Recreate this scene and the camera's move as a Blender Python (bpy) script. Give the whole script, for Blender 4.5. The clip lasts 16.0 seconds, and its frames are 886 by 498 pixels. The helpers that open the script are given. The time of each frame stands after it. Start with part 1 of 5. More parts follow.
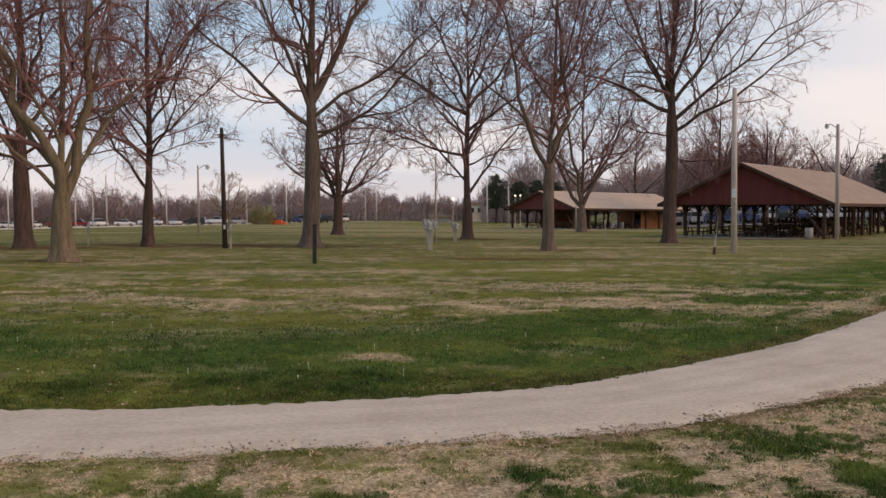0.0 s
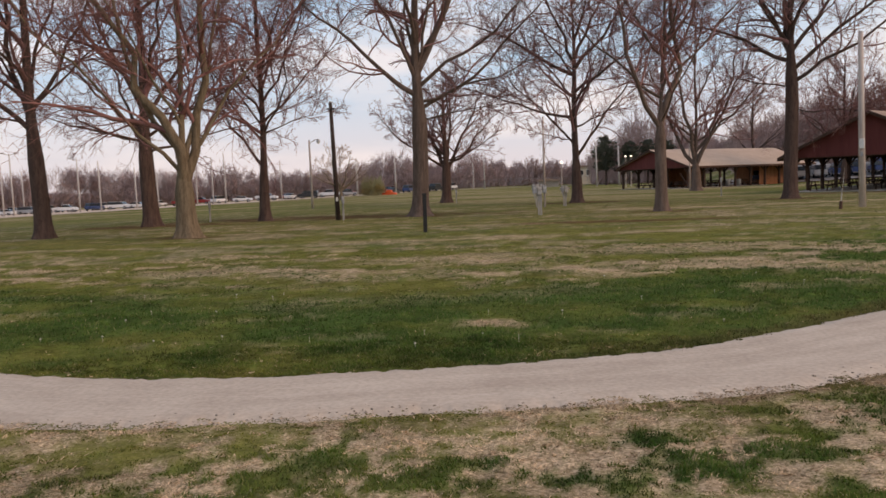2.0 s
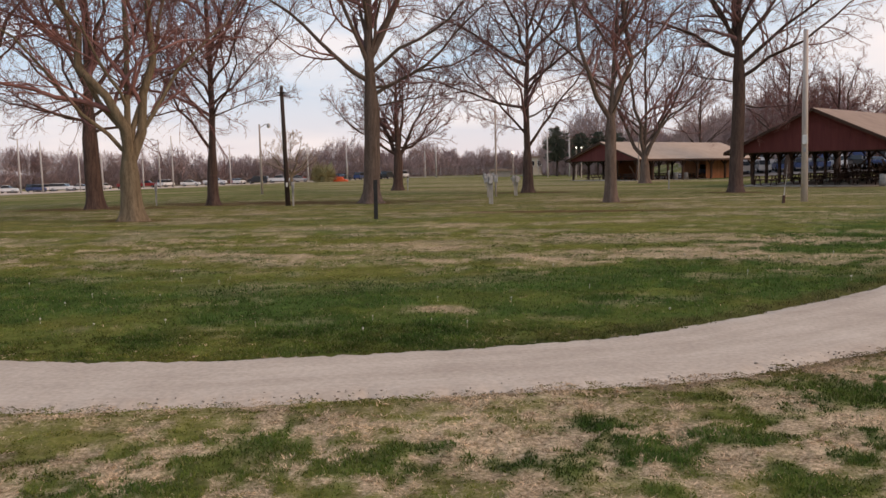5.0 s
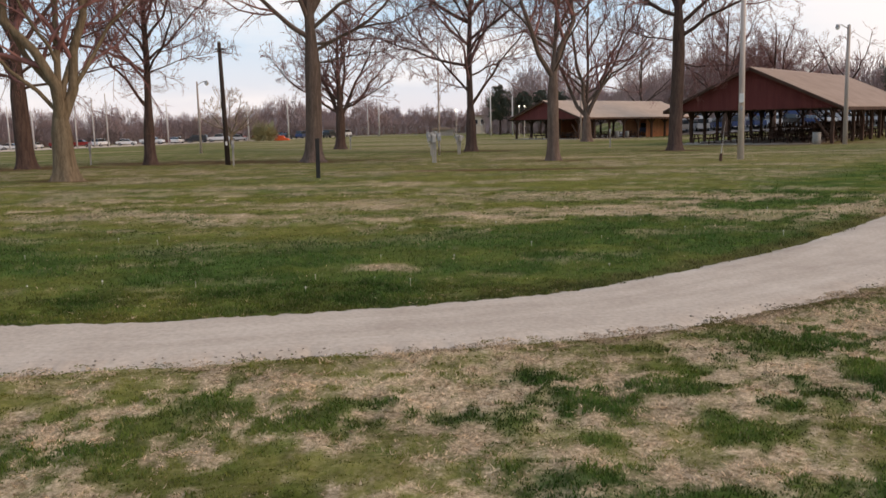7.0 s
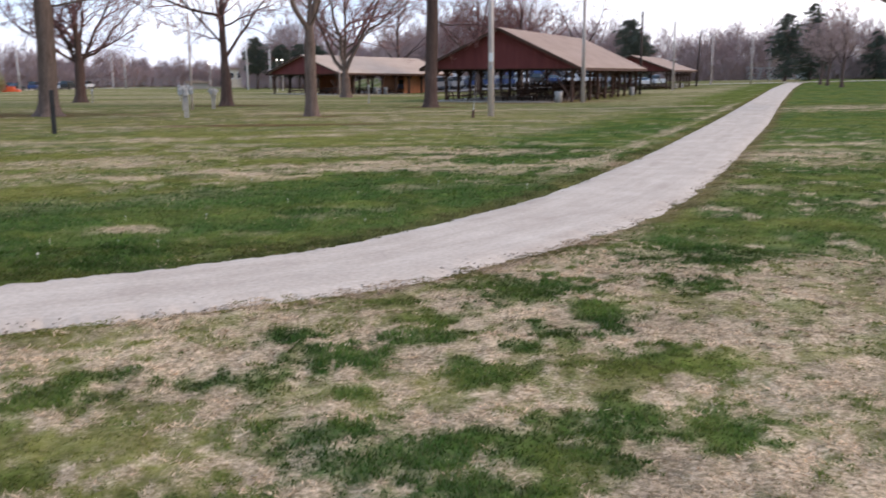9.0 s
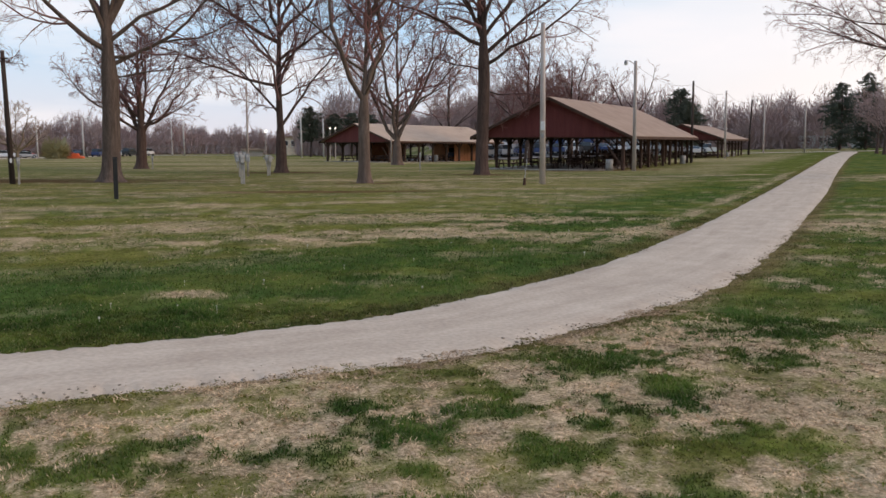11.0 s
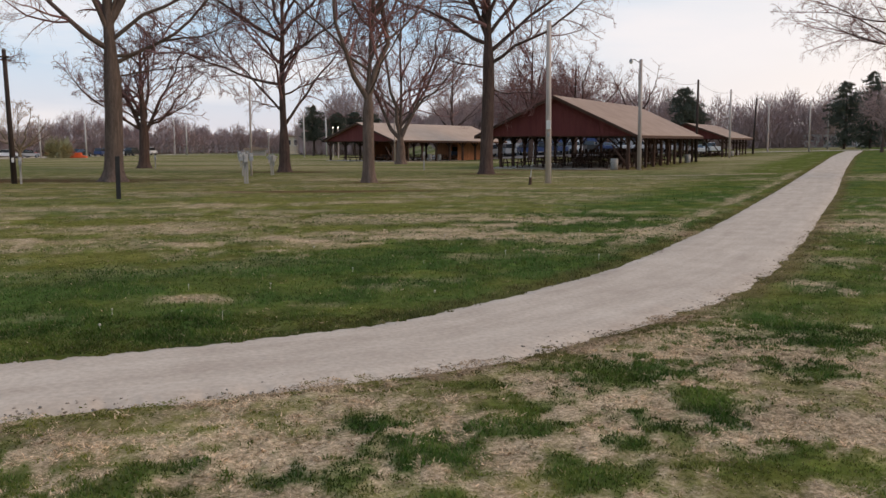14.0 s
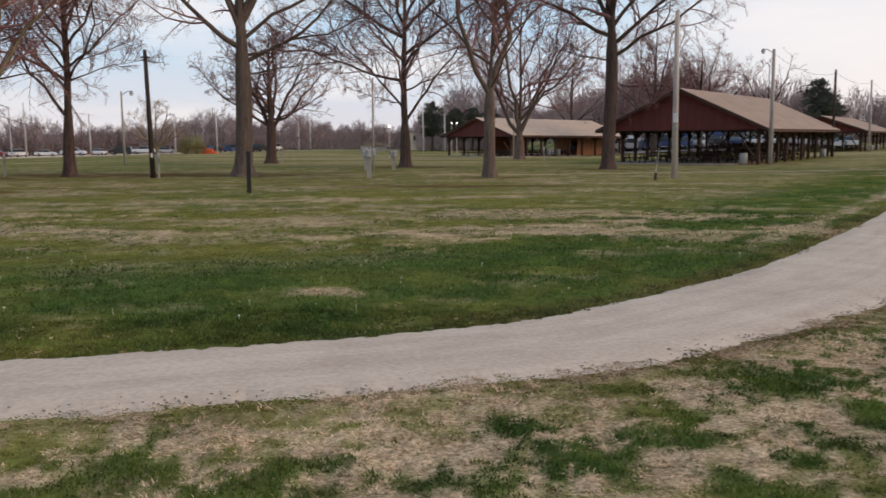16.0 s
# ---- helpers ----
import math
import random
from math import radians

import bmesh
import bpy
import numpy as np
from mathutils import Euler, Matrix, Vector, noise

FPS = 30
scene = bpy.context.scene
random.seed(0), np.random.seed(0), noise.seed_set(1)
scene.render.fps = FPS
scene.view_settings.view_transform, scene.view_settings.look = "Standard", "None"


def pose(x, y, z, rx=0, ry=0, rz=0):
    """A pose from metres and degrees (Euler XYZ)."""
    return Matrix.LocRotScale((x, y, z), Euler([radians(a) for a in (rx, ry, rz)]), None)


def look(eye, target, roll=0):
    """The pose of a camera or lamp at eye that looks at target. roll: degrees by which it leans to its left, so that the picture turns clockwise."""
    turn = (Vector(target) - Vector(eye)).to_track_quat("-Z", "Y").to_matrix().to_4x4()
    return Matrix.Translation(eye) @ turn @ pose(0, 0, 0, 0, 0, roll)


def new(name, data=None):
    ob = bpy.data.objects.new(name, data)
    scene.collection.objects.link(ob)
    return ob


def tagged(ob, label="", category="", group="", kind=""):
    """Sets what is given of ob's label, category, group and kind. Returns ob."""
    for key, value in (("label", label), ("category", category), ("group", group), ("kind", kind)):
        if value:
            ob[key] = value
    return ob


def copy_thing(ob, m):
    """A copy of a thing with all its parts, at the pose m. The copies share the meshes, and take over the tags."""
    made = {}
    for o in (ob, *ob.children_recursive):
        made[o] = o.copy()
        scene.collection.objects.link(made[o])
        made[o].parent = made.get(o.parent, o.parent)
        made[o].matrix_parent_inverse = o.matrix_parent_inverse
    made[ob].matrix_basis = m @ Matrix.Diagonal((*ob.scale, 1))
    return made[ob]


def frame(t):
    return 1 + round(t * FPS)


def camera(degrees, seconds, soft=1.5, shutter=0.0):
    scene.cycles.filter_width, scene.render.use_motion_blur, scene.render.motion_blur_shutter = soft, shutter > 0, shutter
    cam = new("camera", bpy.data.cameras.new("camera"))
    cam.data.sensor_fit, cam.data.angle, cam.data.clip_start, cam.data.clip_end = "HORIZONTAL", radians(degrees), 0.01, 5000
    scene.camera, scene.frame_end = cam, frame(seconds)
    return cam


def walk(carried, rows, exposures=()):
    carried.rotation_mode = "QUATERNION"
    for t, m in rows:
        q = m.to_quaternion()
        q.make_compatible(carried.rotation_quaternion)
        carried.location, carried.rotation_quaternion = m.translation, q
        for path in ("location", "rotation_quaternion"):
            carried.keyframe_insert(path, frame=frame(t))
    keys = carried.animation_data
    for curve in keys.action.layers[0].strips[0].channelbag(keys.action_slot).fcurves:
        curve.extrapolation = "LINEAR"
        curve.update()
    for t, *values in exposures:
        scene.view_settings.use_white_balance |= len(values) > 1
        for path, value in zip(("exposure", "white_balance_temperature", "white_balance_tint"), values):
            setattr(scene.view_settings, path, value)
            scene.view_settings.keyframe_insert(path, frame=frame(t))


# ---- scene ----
cam = camera(54.7, 16.0, soft=1.5, shutter=0.4)
PATH = [
    (0, (0.177, -0.138, 1.665), (0.131, 1.859, 1.587), 0.3),
    (0.5, (0.176, -0.142, 1.664), (0.128, 1.856, 1.582), 0.2),
    (1, (0.17, -0.142, 1.667), (0.083, 1.853, 1.562), -0.4),
    (1.5, (0.16, -0.152, 1.66), (-0.037, 1.834, 1.529), -1.5),
    (2, (0.153, -0.131, 1.665), (-0.148, 1.84, 1.512), -2.0),
    (2.5, (0.153, -0.136, 1.665), (-0.174, 1.831, 1.507), -1.8),
    (3, (0.153, -0.118, 1.66), (-0.164, 1.85, 1.5), -1.7),
    (3.5, (0.161, -0.107, 1.659), (-0.109, 1.868, 1.495), -1.4),
    (5.8, (0.153, -0.067, 1.615), (-0.027, 1.912, 1.393), -0.9),
    (6, (0.158, -0.069, 1.62), (-0.022, 1.908, 1.377), -1.0),
    (6.5, (0.169, -0.071, 1.617), (0.045, 1.909, 1.366), -0.8),
    (7, (0.171, -0.08, 1.612), (0.113, 1.9, 1.333), -0.9),
    (7.5, (0.156, -0.06, 1.593), (0.04, 1.901, 1.216), -0.5),
    (8, (0.172, -0.066, 1.599), (0.075, 1.883, 1.16), -0.2),
    (8.5, (0.215, -0.062, 1.601), (0.407, 1.88, 1.161), 0.3),
    (9, (0.258, -0.068, 1.611), (0.74, 1.835, 1.228), 0.1),
    (9.5, (0.248, -0.102, 1.618), (0.805, 1.791, 1.292), -0.7),
    (10, (0.237, -0.102, 1.615), (0.71, 1.826, 1.369), -0.4),
    (12.5, (0.095, 0.438, 1.606), (0.446, 2.394, 1.38), 0.4),
    (13, (0.119, 0.439, 1.615), (0.47, 2.393, 1.377), 0.4),
    (13.5, (0.122, 0.446, 1.611), (0.486, 2.399, 1.379), 0.2),
    (14, (0.124, 0.45, 1.607), (0.496, 2.401, 1.375), 0.2),
    (14.5, (0.108, 0.453, 1.608), (0.48, 2.405, 1.379), 0.5),
    (15, (0.062, 0.474, 1.605), (0.403, 2.431, 1.374), 1.1),
    (15.5, (0.006, 0.523, 1.596), (0.222, 2.498, 1.365), 1.1),
    (16, (-0.029, 0.701, 1.577), (0.075, 2.683, 1.334), 0.0),
]
# the clip's own exposure and white balance: seconds, stops, kelvin, tint
EXPOSURES = [(0, -0.08, 8050, 22.5), (1.2, -0.12, 8150, 24.5), (2.5, 0.01, 8150, 24.5), (3.5, 0.03, 8150, 24.5), (7, 0.14, 7800, 19), (8, 0.43, 7150, 17), (8.5, 0.55, 6750, 18), (9, 0.62, 6650, 19), (9.5, 0.33, 7050, 18), (10, 0.18, 7200, 17), (12.5, -0.0, 7450, 18), (16, -0.01, 7500, 17.5)]
walk(cam, [(t, look(eye, target, roll)) for t, eye, target, roll in PATH], EXPOSURES)

# ---- world, sun ----
SUN_AZ, SUN_EL = radians(110), radians(34)      # clockwise from +y, above the horizon
world = bpy.data.worlds.new("world")
scene.world = world
world.use_nodes = True
wn, wl = world.node_tree.nodes, world.node_tree.links
wn.clear()
w_out, w_bg = wn.new("ShaderNodeOutputWorld"), wn.new("ShaderNodeBackground")
sky = wn.new("ShaderNodeTexSky")
sky.sky_type, sky.sun_disc = "NISHITA", False
sky.sun_elevation, sky.sun_rotation = SUN_EL, SUN_AZ
sky.air_density, sky.dust_density, sky.ozone_density = 1.0, 1.5, 2.0
w_geo = wn.new("ShaderNodeTexCoord")
w_sep = wn.new("ShaderNodeSeparateXYZ")
wl.new(w_geo.outputs["Generated"], w_sep.inputs[0])
# thin high cloud: pale lavender low down, pale blue above, cream towards the sun
w_ramp = wn.new("ShaderNodeValToRGB")
w_ramp.color_ramp.elements[0].position, w_ramp.color_ramp.elements[0].color = 0.0, (8.2, 8.6, 9.9, 1)
w_ramp.color_ramp.elements[1].position, w_ramp.color_ramp.elements[1].color = 0.5, (3.6, 6.2, 9.8, 1)
e = w_ramp.color_ramp.elements.new(0.14)
e.color = (4.8, 7.9, 10.9, 1)
wl.new(w_sep.outputs["Z"], w_ramp.inputs[0])
w_dot = wn.new("ShaderNodeVectorMath")
w_dot.operation = "DOT_PRODUCT"
wl.new(w_geo.outputs["Generated"], w_dot.inputs[0])
w_dot.inputs[1].default_value = (math.sin(radians(55)), math.cos(radians(55)), 0.1)
w_warm = wn.new("ShaderNodeMapRange")
w_warm.inputs["From Min"].default_value, w_warm.inputs["From Max"].default_value = 0.7, 1.02
wl.new(w_dot.outputs["Value"], w_warm.inputs["Value"])
w_mixw = wn.new("ShaderNodeMixRGB")
w_mixw.inputs[2].default_value = (11.3, 11.1, 11.2, 1)
wl.new(w_warm.outputs[0], w_mixw.inputs[0])
wl.new(w_ramp.outputs[0], w_mixw.inputs[1])
w_map = wn.new("ShaderNodeMapping")
w_map.inputs["Scale"].default_value = (1.6, 1.6, 7.0)
wl.new(w_geo.outputs["Generated"], w_map.inputs[0])
w_cl = wn.new("ShaderNodeTexNoise")
w_cl.inputs["Scale"].default_value, w_cl.inputs["Detail"].default_value = 2.2, 6
wl.new(w_map.outputs[0], w_cl.inputs["Vector"])
w_clr = wn.new("ShaderNodeMapRange")
w_clr.inputs["From Min"].default_value, w_clr.inputs["From Max"].default_value = 0.47, 0.66
w_clr.inputs["To Max"].default_value = 0.75
wl.new(w_cl.outputs[0], w_clr.inputs["Value"])
w_mixc = wn.new("ShaderNodeMixRGB")
w_mixc.inputs[2].default_value = (10.0, 10.5, 11.4, 1)
wl.new(w_clr.outputs[0], w_mixc.inputs[0])
wl.new(w_mixw.outputs[0], w_mixc.inputs[1])
w_mix = wn.new("ShaderNodeMixRGB")
w_mix.inputs[0].default_value = 0.82
wl.new(sky.outputs[0], w_mix.inputs[1])
wl.new(w_mixc.outputs[0], w_mix.inputs[2])
wl.new(w_mix.outputs[0], w_bg.inputs[0])
w_bg.inputs[1].default_value = 0.1
wl.new(w_bg.outputs[0], w_out.inputs[0])

sun = new("sun", bpy.data.lights.new("sun", "SUN"))
sun.data.energy, sun.data.angle, sun.data.color = 1.4, radians(30), (1.0, 0.78, 0.58)
sun.matrix_world = look((math.sin(SUN_AZ) * 50, math.cos(SUN_AZ) * 50, math.tan(SUN_EL) * 50), (0, 0, 0))


# ---- materials ----
def material(name, base, rough=0.85, metal=0.0, spec=0.3):
    m = bpy.data.materials.new(name)
    m.use_nodes = True
    b = m.node_tree.nodes["Principled BSDF"]
    b.inputs["Base Color"].default_value = (*base, 1)
    b.inputs["Roughness"].default_value = rough
    b.inputs["Metallic"].default_value = metal
    b.inputs["Specular IOR Level"].default_value = spec
    return m, m.node_tree.nodes, m.node_tree.links, b


def varied(name, dark, light, scale, rough=0.85, metal=0.0, bump=0.3, stretch=(1, 1, 1), fine=6.0, rnd=0.0, bump_m=0.01, spec=0.3):
    """Two scales of noise between two colours, with relief and, between objects, a change of tone."""
    m, n, l, b = material(name, light, rough, metal, spec)
    tc, mp = n.new("ShaderNodeTexCoord"), n.new("ShaderNodeMapping")
    mp.inputs["Scale"].default_value = stretch
    l.new(tc.outputs["Object"], mp.inputs[0])
    a, c = n.new("ShaderNodeTexNoise"), n.new("ShaderNodeTexNoise")
    a.inputs["Scale"].default_value, a.inputs["Detail"].default_value = scale, 4
    c.inputs["Scale"].default_value, c.inputs["Detail"].default_value = scale * fine, 5
    l.new(mp.outputs[0], a.inputs["Vector"])
    l.new(mp.outputs[0], c.inputs["Vector"])
    add = n.new("ShaderNodeMath")
    add.operation = "MULTIPLY_ADD"
    add.inputs[1].default_value = 0.6
    l.new(a.outputs[0], add.inputs[0])
    half = n.new("ShaderNodeMath")
    half.operation = "MULTIPLY"
    half.inputs[1].default_value = 0.4
    l.new(c.outputs[0], half.inputs[0])
    l.new(half.outputs[0], add.inputs[2])
    rg = n.new("ShaderNodeMapRange")
    rg.inputs["From Min"].default_value, rg.inputs["From Max"].default_value = 0.32, 0.68
    l.new(add.outputs[0], rg.inputs["Value"])
    mix = n.new("ShaderNodeMixRGB")
    mix.inputs[1].default_value, mix.inputs[2].default_value = (*dark, 1), (*light, 1)
    l.new(rg.outputs[0], mix.inputs[0])
    last = mix
    if rnd:
        oi, hsv, mr = n.new("ShaderNodeObjectInfo"), n.new("ShaderNodeHueSaturation"), n.new("ShaderNodeMapRange")
        mr.inputs["To Min"].default_value, mr.inputs["To Max"].default_value = 1 - rnd, 1 + rnd
        l.new(oi.outputs["Random"], mr.inputs["Value"])
        l.new(mr.outputs[0], hsv.inputs["Value"])
        l.new(mix.outputs[0], hsv.inputs["Color"])
        last = hsv
    l.new(last.outputs[0], b.inputs["Base Color"])
    if bump:
        bp = n.new("ShaderNodeBump")
        bp.inputs["Strength"].default_value, bp.inputs["Distance"].default_value = bump, bump_m
        l.new(add.outputs[0], bp.inputs["Height"])
        l.new(bp.outputs[0], b.inputs["Normal"])
    return m


def bark(name, dark, light):
    return varied(name, dark, light, 2.2, 0.95, bump=0.9, stretch=(4, 4, 0.7), fine=5, bump_m=0.03, spec=0.1)


BARK = bark("bark_grey_brown", (0.05, 0.032, 0.026), (0.142, 0.092, 0.074))
BARK_PALE = bark("bark_pale", (0.1, 0.072, 0.046), (0.25, 0.19, 0.125))
BARK_MID = bark("bark_mid", (0.084, 0.057, 0.045), (0.21, 0.15, 0.118))
TWIG = varied("twig_brown", (0.155, 0.08, 0.075), (0.35, 0.188, 0.176), 0.35, 0.95, bump=0, spec=0.1)
TWIG_RED = varied("twig_reddish", (0.175, 0.082, 0.074), (0.39, 0.192, 0.172), 0.35, 0.95, bump=0, spec=0.1)
TWIG_PALE = varied("twig_pale", (0.34, 0.25, 0.2), (0.52, 0.4, 0.32), 0.35, 0.95, bump=0, spec=0.1)
# distant trees and woods: bark colour lightened to paint in the haze of distance
HAZY_FAR_TWIG = varied("hazy_far_twig", (0.34, 0.232, 0.212), (0.55, 0.392, 0.36), 0.05, 0.95, bump=0, fine=9, spec=0.05)
NEEDLE = varied("needles", (0.075, 0.085, 0.066), (0.165, 0.175, 0.135), 0.4, 0.9, bump=0, spec=0.1)
WILLOW = varied("budding_twigs", (0.34, 0.29, 0.15), (0.56, 0.48, 0.26), 0.4, 0.9, bump=0, spec=0.1)
RED_WOOD = varied("red_stained_boards", (0.115, 0.026, 0.023), (0.175, 0.044, 0.038), 0.7, 0.8, bump=0.2, stretch=(3, 3, 0.3))
BROWN_WOOD = varied("brown_stained_timber", (0.05, 0.026, 0.018), (0.1, 0.052, 0.035), 1.5, 0.85, bump=0.2, rnd=0.2)
ORANGE_WALL = varied("orange_brown_boards", (0.3, 0.12, 0.055), (0.44, 0.19, 0.09), 0.8, 0.85, bump=0.2, stretch=(3, 3, 0.4))
PALE_ROOF = varied("pale_tan_roof", (0.4, 0.29, 0.215), (0.5, 0.37, 0.28), 0.8, 0.9, bump=0.2, fine=10)
SHINGLE = varied("tan_shingles", (0.26, 0.178, 0.132), (0.375, 0.265, 0.2), 0.8, 0.95, bump=0.4, fine=12, rnd=0.06)
CONCRETE = varied("concrete", (0.35, 0.28, 0.225), (0.49, 0.405, 0.33), 0.6, 0.95, bump=0.2, fine=10)
POLE_GREY = varied("weathered_pole", (0.33, 0.27, 0.235), (0.55, 0.465, 0.405), 1.2, 0.9, bump=0.4, stretch=(4, 4, 0.3), rnd=0.12)
POLE_PALE = varied("pale_pole", (0.42, 0.39, 0.36), (0.58, 0.55, 0.52), 1.2, 0.8, bump=0.1)
POLE_DARK = varied("creosoted_pole", (0.03, 0.021, 0.017), (0.075, 0.05, 0.04), 1.2, 0.9, bump=0.4, stretch=(4, 4, 0.3), rnd=0.1)
BLACK = varied("black_paint", (0.012, 0.012, 0.012), (0.03, 0.028, 0.027), 2, 0.6, bump=0.1)
WHITE = varied("white_paint", (0.6, 0.59, 0.56), (0.78, 0.77, 0.74), 3, 0.7, bump=0.1)
GREY_METAL = varied("grey_metal", (0.24, 0.24, 0.24), (0.4, 0.4, 0.4), 2, 0.5, 0.4, bump=0.1)
PARK_GREY = varied("grey_post", (0.27, 0.25, 0.225), (0.42, 0.39, 0.35), 2, 0.8, bump=0.2)
ASPHALT = varied("worn_asphalt", (0.13, 0.12, 0.115), (0.22, 0.205, 0.195), 0.3, 0.95, bump=0.2, fine=14)
TAN_LOT = varied("tan_gravel", (0.42, 0.31, 0.23), (0.58, 0.45, 0.35), 0.1, 0.95, bump=0.1, fine=14)
RUBBER = material("rubber", (0.015, 0.015, 0.015), 0.8)[0]
CAR_GLASS = material("car_glass", (0.02, 0.025, 0.03), 0.12, spec=0.6)[0]
ORANGE = varied("orange_plastic", (0.62, 0.08, 0.02), (0.8, 0.13, 0.04), 1, 0.6, bump=0)
LAMP_GLOW = material("lamp_glow", (0.8, 0.8, 0.75), 0.4)[0]
_b = LAMP_GLOW.node_tree.nodes["Principled BSDF"]
_b.inputs["Emission Color"].default_value, _b.inputs["Emission Strength"].default_value = (1, 0.93, 0.8, 1), 2


def turf(name, blades):
    """Turf, from straw to green by the mesh's own cover: dry (0 to 1), lush (0 to 1) and, on blades, tone."""
    m, n, l, b = material(name, (0.1, 0.1, 0.05), 0.9, spec=0.1 if blades else 0.0)
    dry, lush = n.new("ShaderNodeAttribute"), n.new("ShaderNodeAttribute")
    dry.attribute_name, lush.attribute_name = "dry", "lush"
    tc = n.new("ShaderNodeTexCoord")
    n1, n2 = n.new("ShaderNodeTexNoise"), n.new("ShaderNodeTexNoise")
    n1.inputs["Scale"].default_value, n1.inputs["Detail"].default_value = 1.3, 6
    n2.inputs["Scale"].default_value, n2.inputs["Detail"].default_value = 34.0, 6
    n2.inputs["Roughness"].default_value = 0.75
    l.new(tc.outputs["Object"], n1.inputs["Vector"])
    l.new(tc.outputs["Object"], n2.inputs["Vector"])
    g = n.new("ShaderNodeMixRGB")     # olive to deep green
    g.inputs[1].default_value, g.inputs[2].default_value = (0.14, 0.142, 0.031, 1), (0.041, 0.088, 0.017, 1)
    # some tufts a fresher, yellower green
    n4, fr, gg = n.new("ShaderNodeTexNoise"), n.new("ShaderNodeMapRange"), n.new("ShaderNodeMixRGB")
    n4.inputs["Scale"].default_value, n4.inputs["Detail"].default_value = 2.3, 5
    l.new(tc.outputs["Object"], n4.inputs["Vector"])
    fr.inputs["From Min"].default_value, fr.inputs["From Max"].default_value, fr.inputs["To Max"].default_value = 0.54, 0.7, 0.5
    l.new(n4.outputs[0], fr.inputs["Value"])
    l.new(fr.outputs[0], gg.inputs[0])
    l.new(lush.outputs["Fac"], g.inputs[0])
    gg.inputs[2].default_value = (0.115, 0.16, 0.028, 1)
    l.new(g.outputs[0], gg.inputs[1])
    d = n.new("ShaderNodeMixRGB")     # straw
    d.inputs[1].default_value, d.inputs[2].default_value = (0.265, 0.178, 0.11, 1), (0.69, 0.515, 0.345, 1)
    sh = n.new("ShaderNodeMapRange")
    sh.inputs["From Min"].default_value, sh.inputs["From Max"].default_value = 0.34, 0.64
    l.new(n2.outputs[0], sh.inputs["Value"])
    l.new(sh.outputs[0], d.inputs[0])
    mx = n.new("ShaderNodeMixRGB")
    l.new(gg.outputs[0], mx.inputs[1])
    l.new(d.outputs[0], mx.inputs[2])
    if blades:
        l.new(dry.outputs["Fac"], mx.inputs[0])
        tone = n.new("ShaderNodeAttribute")
        tone.attribute_name = "tone"
        mr = n.new("ShaderNodeMapRange")
        mr.inputs["To Min"].default_value, mr.inputs["To Max"].default_value = 0.62, 1.6
        l.new(tone.outputs["Fac"], mr.inputs["Value"])
    else:
        # break the cover up at the size of tufts
        sub = n.new("ShaderNodeMath")
        sub.operation = "SUBTRACT"
        sub.inputs[1].default_value = 0.5
        l.new(n2.outputs[0], sub.inputs[0])
        ad = n.new("ShaderNodeMath")
        ad.operation, ad.use_clamp = "MULTIPLY_ADD", True
        l.new(sub.outputs[0], ad.inputs[0])
        much = n.new("ShaderNodeMath")
        much.operation, much.use_clamp = "MULTIPLY_ADD", True
        much.inputs[1].default_value, much.inputs[2].default_value = 1.6, 0.06
        l.new(dry.outputs["Fac"], much.inputs[0])
        amp = n.new("ShaderNodeMath")
        amp.operation = "MULTIPLY"
        amp.inputs[1].default_value = 1.9
        l.new(much.outputs[0], amp.inputs[0])
        l.new(amp.outputs[0], ad.inputs[1])
        l.new(dry.outputs["Fac"], ad.inputs[2])
        l.new(ad.outputs[0], mx.inputs[0])
        mr = n.new("ShaderNodeMapRange")
        mr.inputs["From Min"].default_value, mr.inputs["From Max"].default_value = 0.3, 0.7
        mr.inputs["To Min"].default_value, mr.inputs["To Max"].default_value = 0.3, 1.5
        n3, av = n.new("ShaderNodeTexNoise"), n.new("ShaderNodeMixRGB")
        n3.inputs["Scale"].default_value, n3.inputs["Detail"].default_value, n3.inputs["Roughness"].default_value = 9.0, 6, 0.7
        l.new(tc.outputs["Object"], n3.inputs["Vector"])
        av.inputs[0].default_value = 0.6
        l.new(n1.outputs[0], av.inputs[1])
        l.new(n3.outputs[0], av.inputs[2])
        l.new(av.outputs[0], mr.inputs["Value"])
        bp = n.new("ShaderNodeBump")
        bp.inputs["Strength"].default_value, bp.inputs["Distance"].default_value = 0.4, 0.03
        l.new(n2.outputs[0], bp.inputs["Height"])
        l.new(bp.outputs[0], b.inputs["Normal"])
    soil, so = n.new("ShaderNodeAttribute"), n.new("ShaderNodeMixRGB")
    soil.attribute_name = "soil"
    so.inputs[2].default_value = (0.135, 0.078, 0.042, 1)
    l.new(soil.outputs["Fac"], so.inputs[0])
    l.new(mx.outputs[0], so.inputs[1])
    hs = n.new("ShaderNodeHueSaturation")
    l.new(mr.outputs[0], hs.inputs["Value"])
    l.new(so.outputs[0], hs.inputs["Color"])
    l.new(hs.outputs[0], b.inputs["Base Color"])
    if blades:      # thin leaves let light through
        tr, ms = n.new("ShaderNodeBsdfTranslucent"), n.new("ShaderNodeMixShader")
        ms.inputs[0].default_value = 0.32
        l.new(hs.outputs[0], tr.inputs["Color"])
        l.new(b.outputs[0], ms.inputs[1])
        l.new(tr.outputs[0], ms.inputs[2])
        l.new(ms.outputs[0], n["Material Output"].inputs["Surface"])
    return m


TURF = turf("turf", False)
BLADE = turf("grass_blades", True)


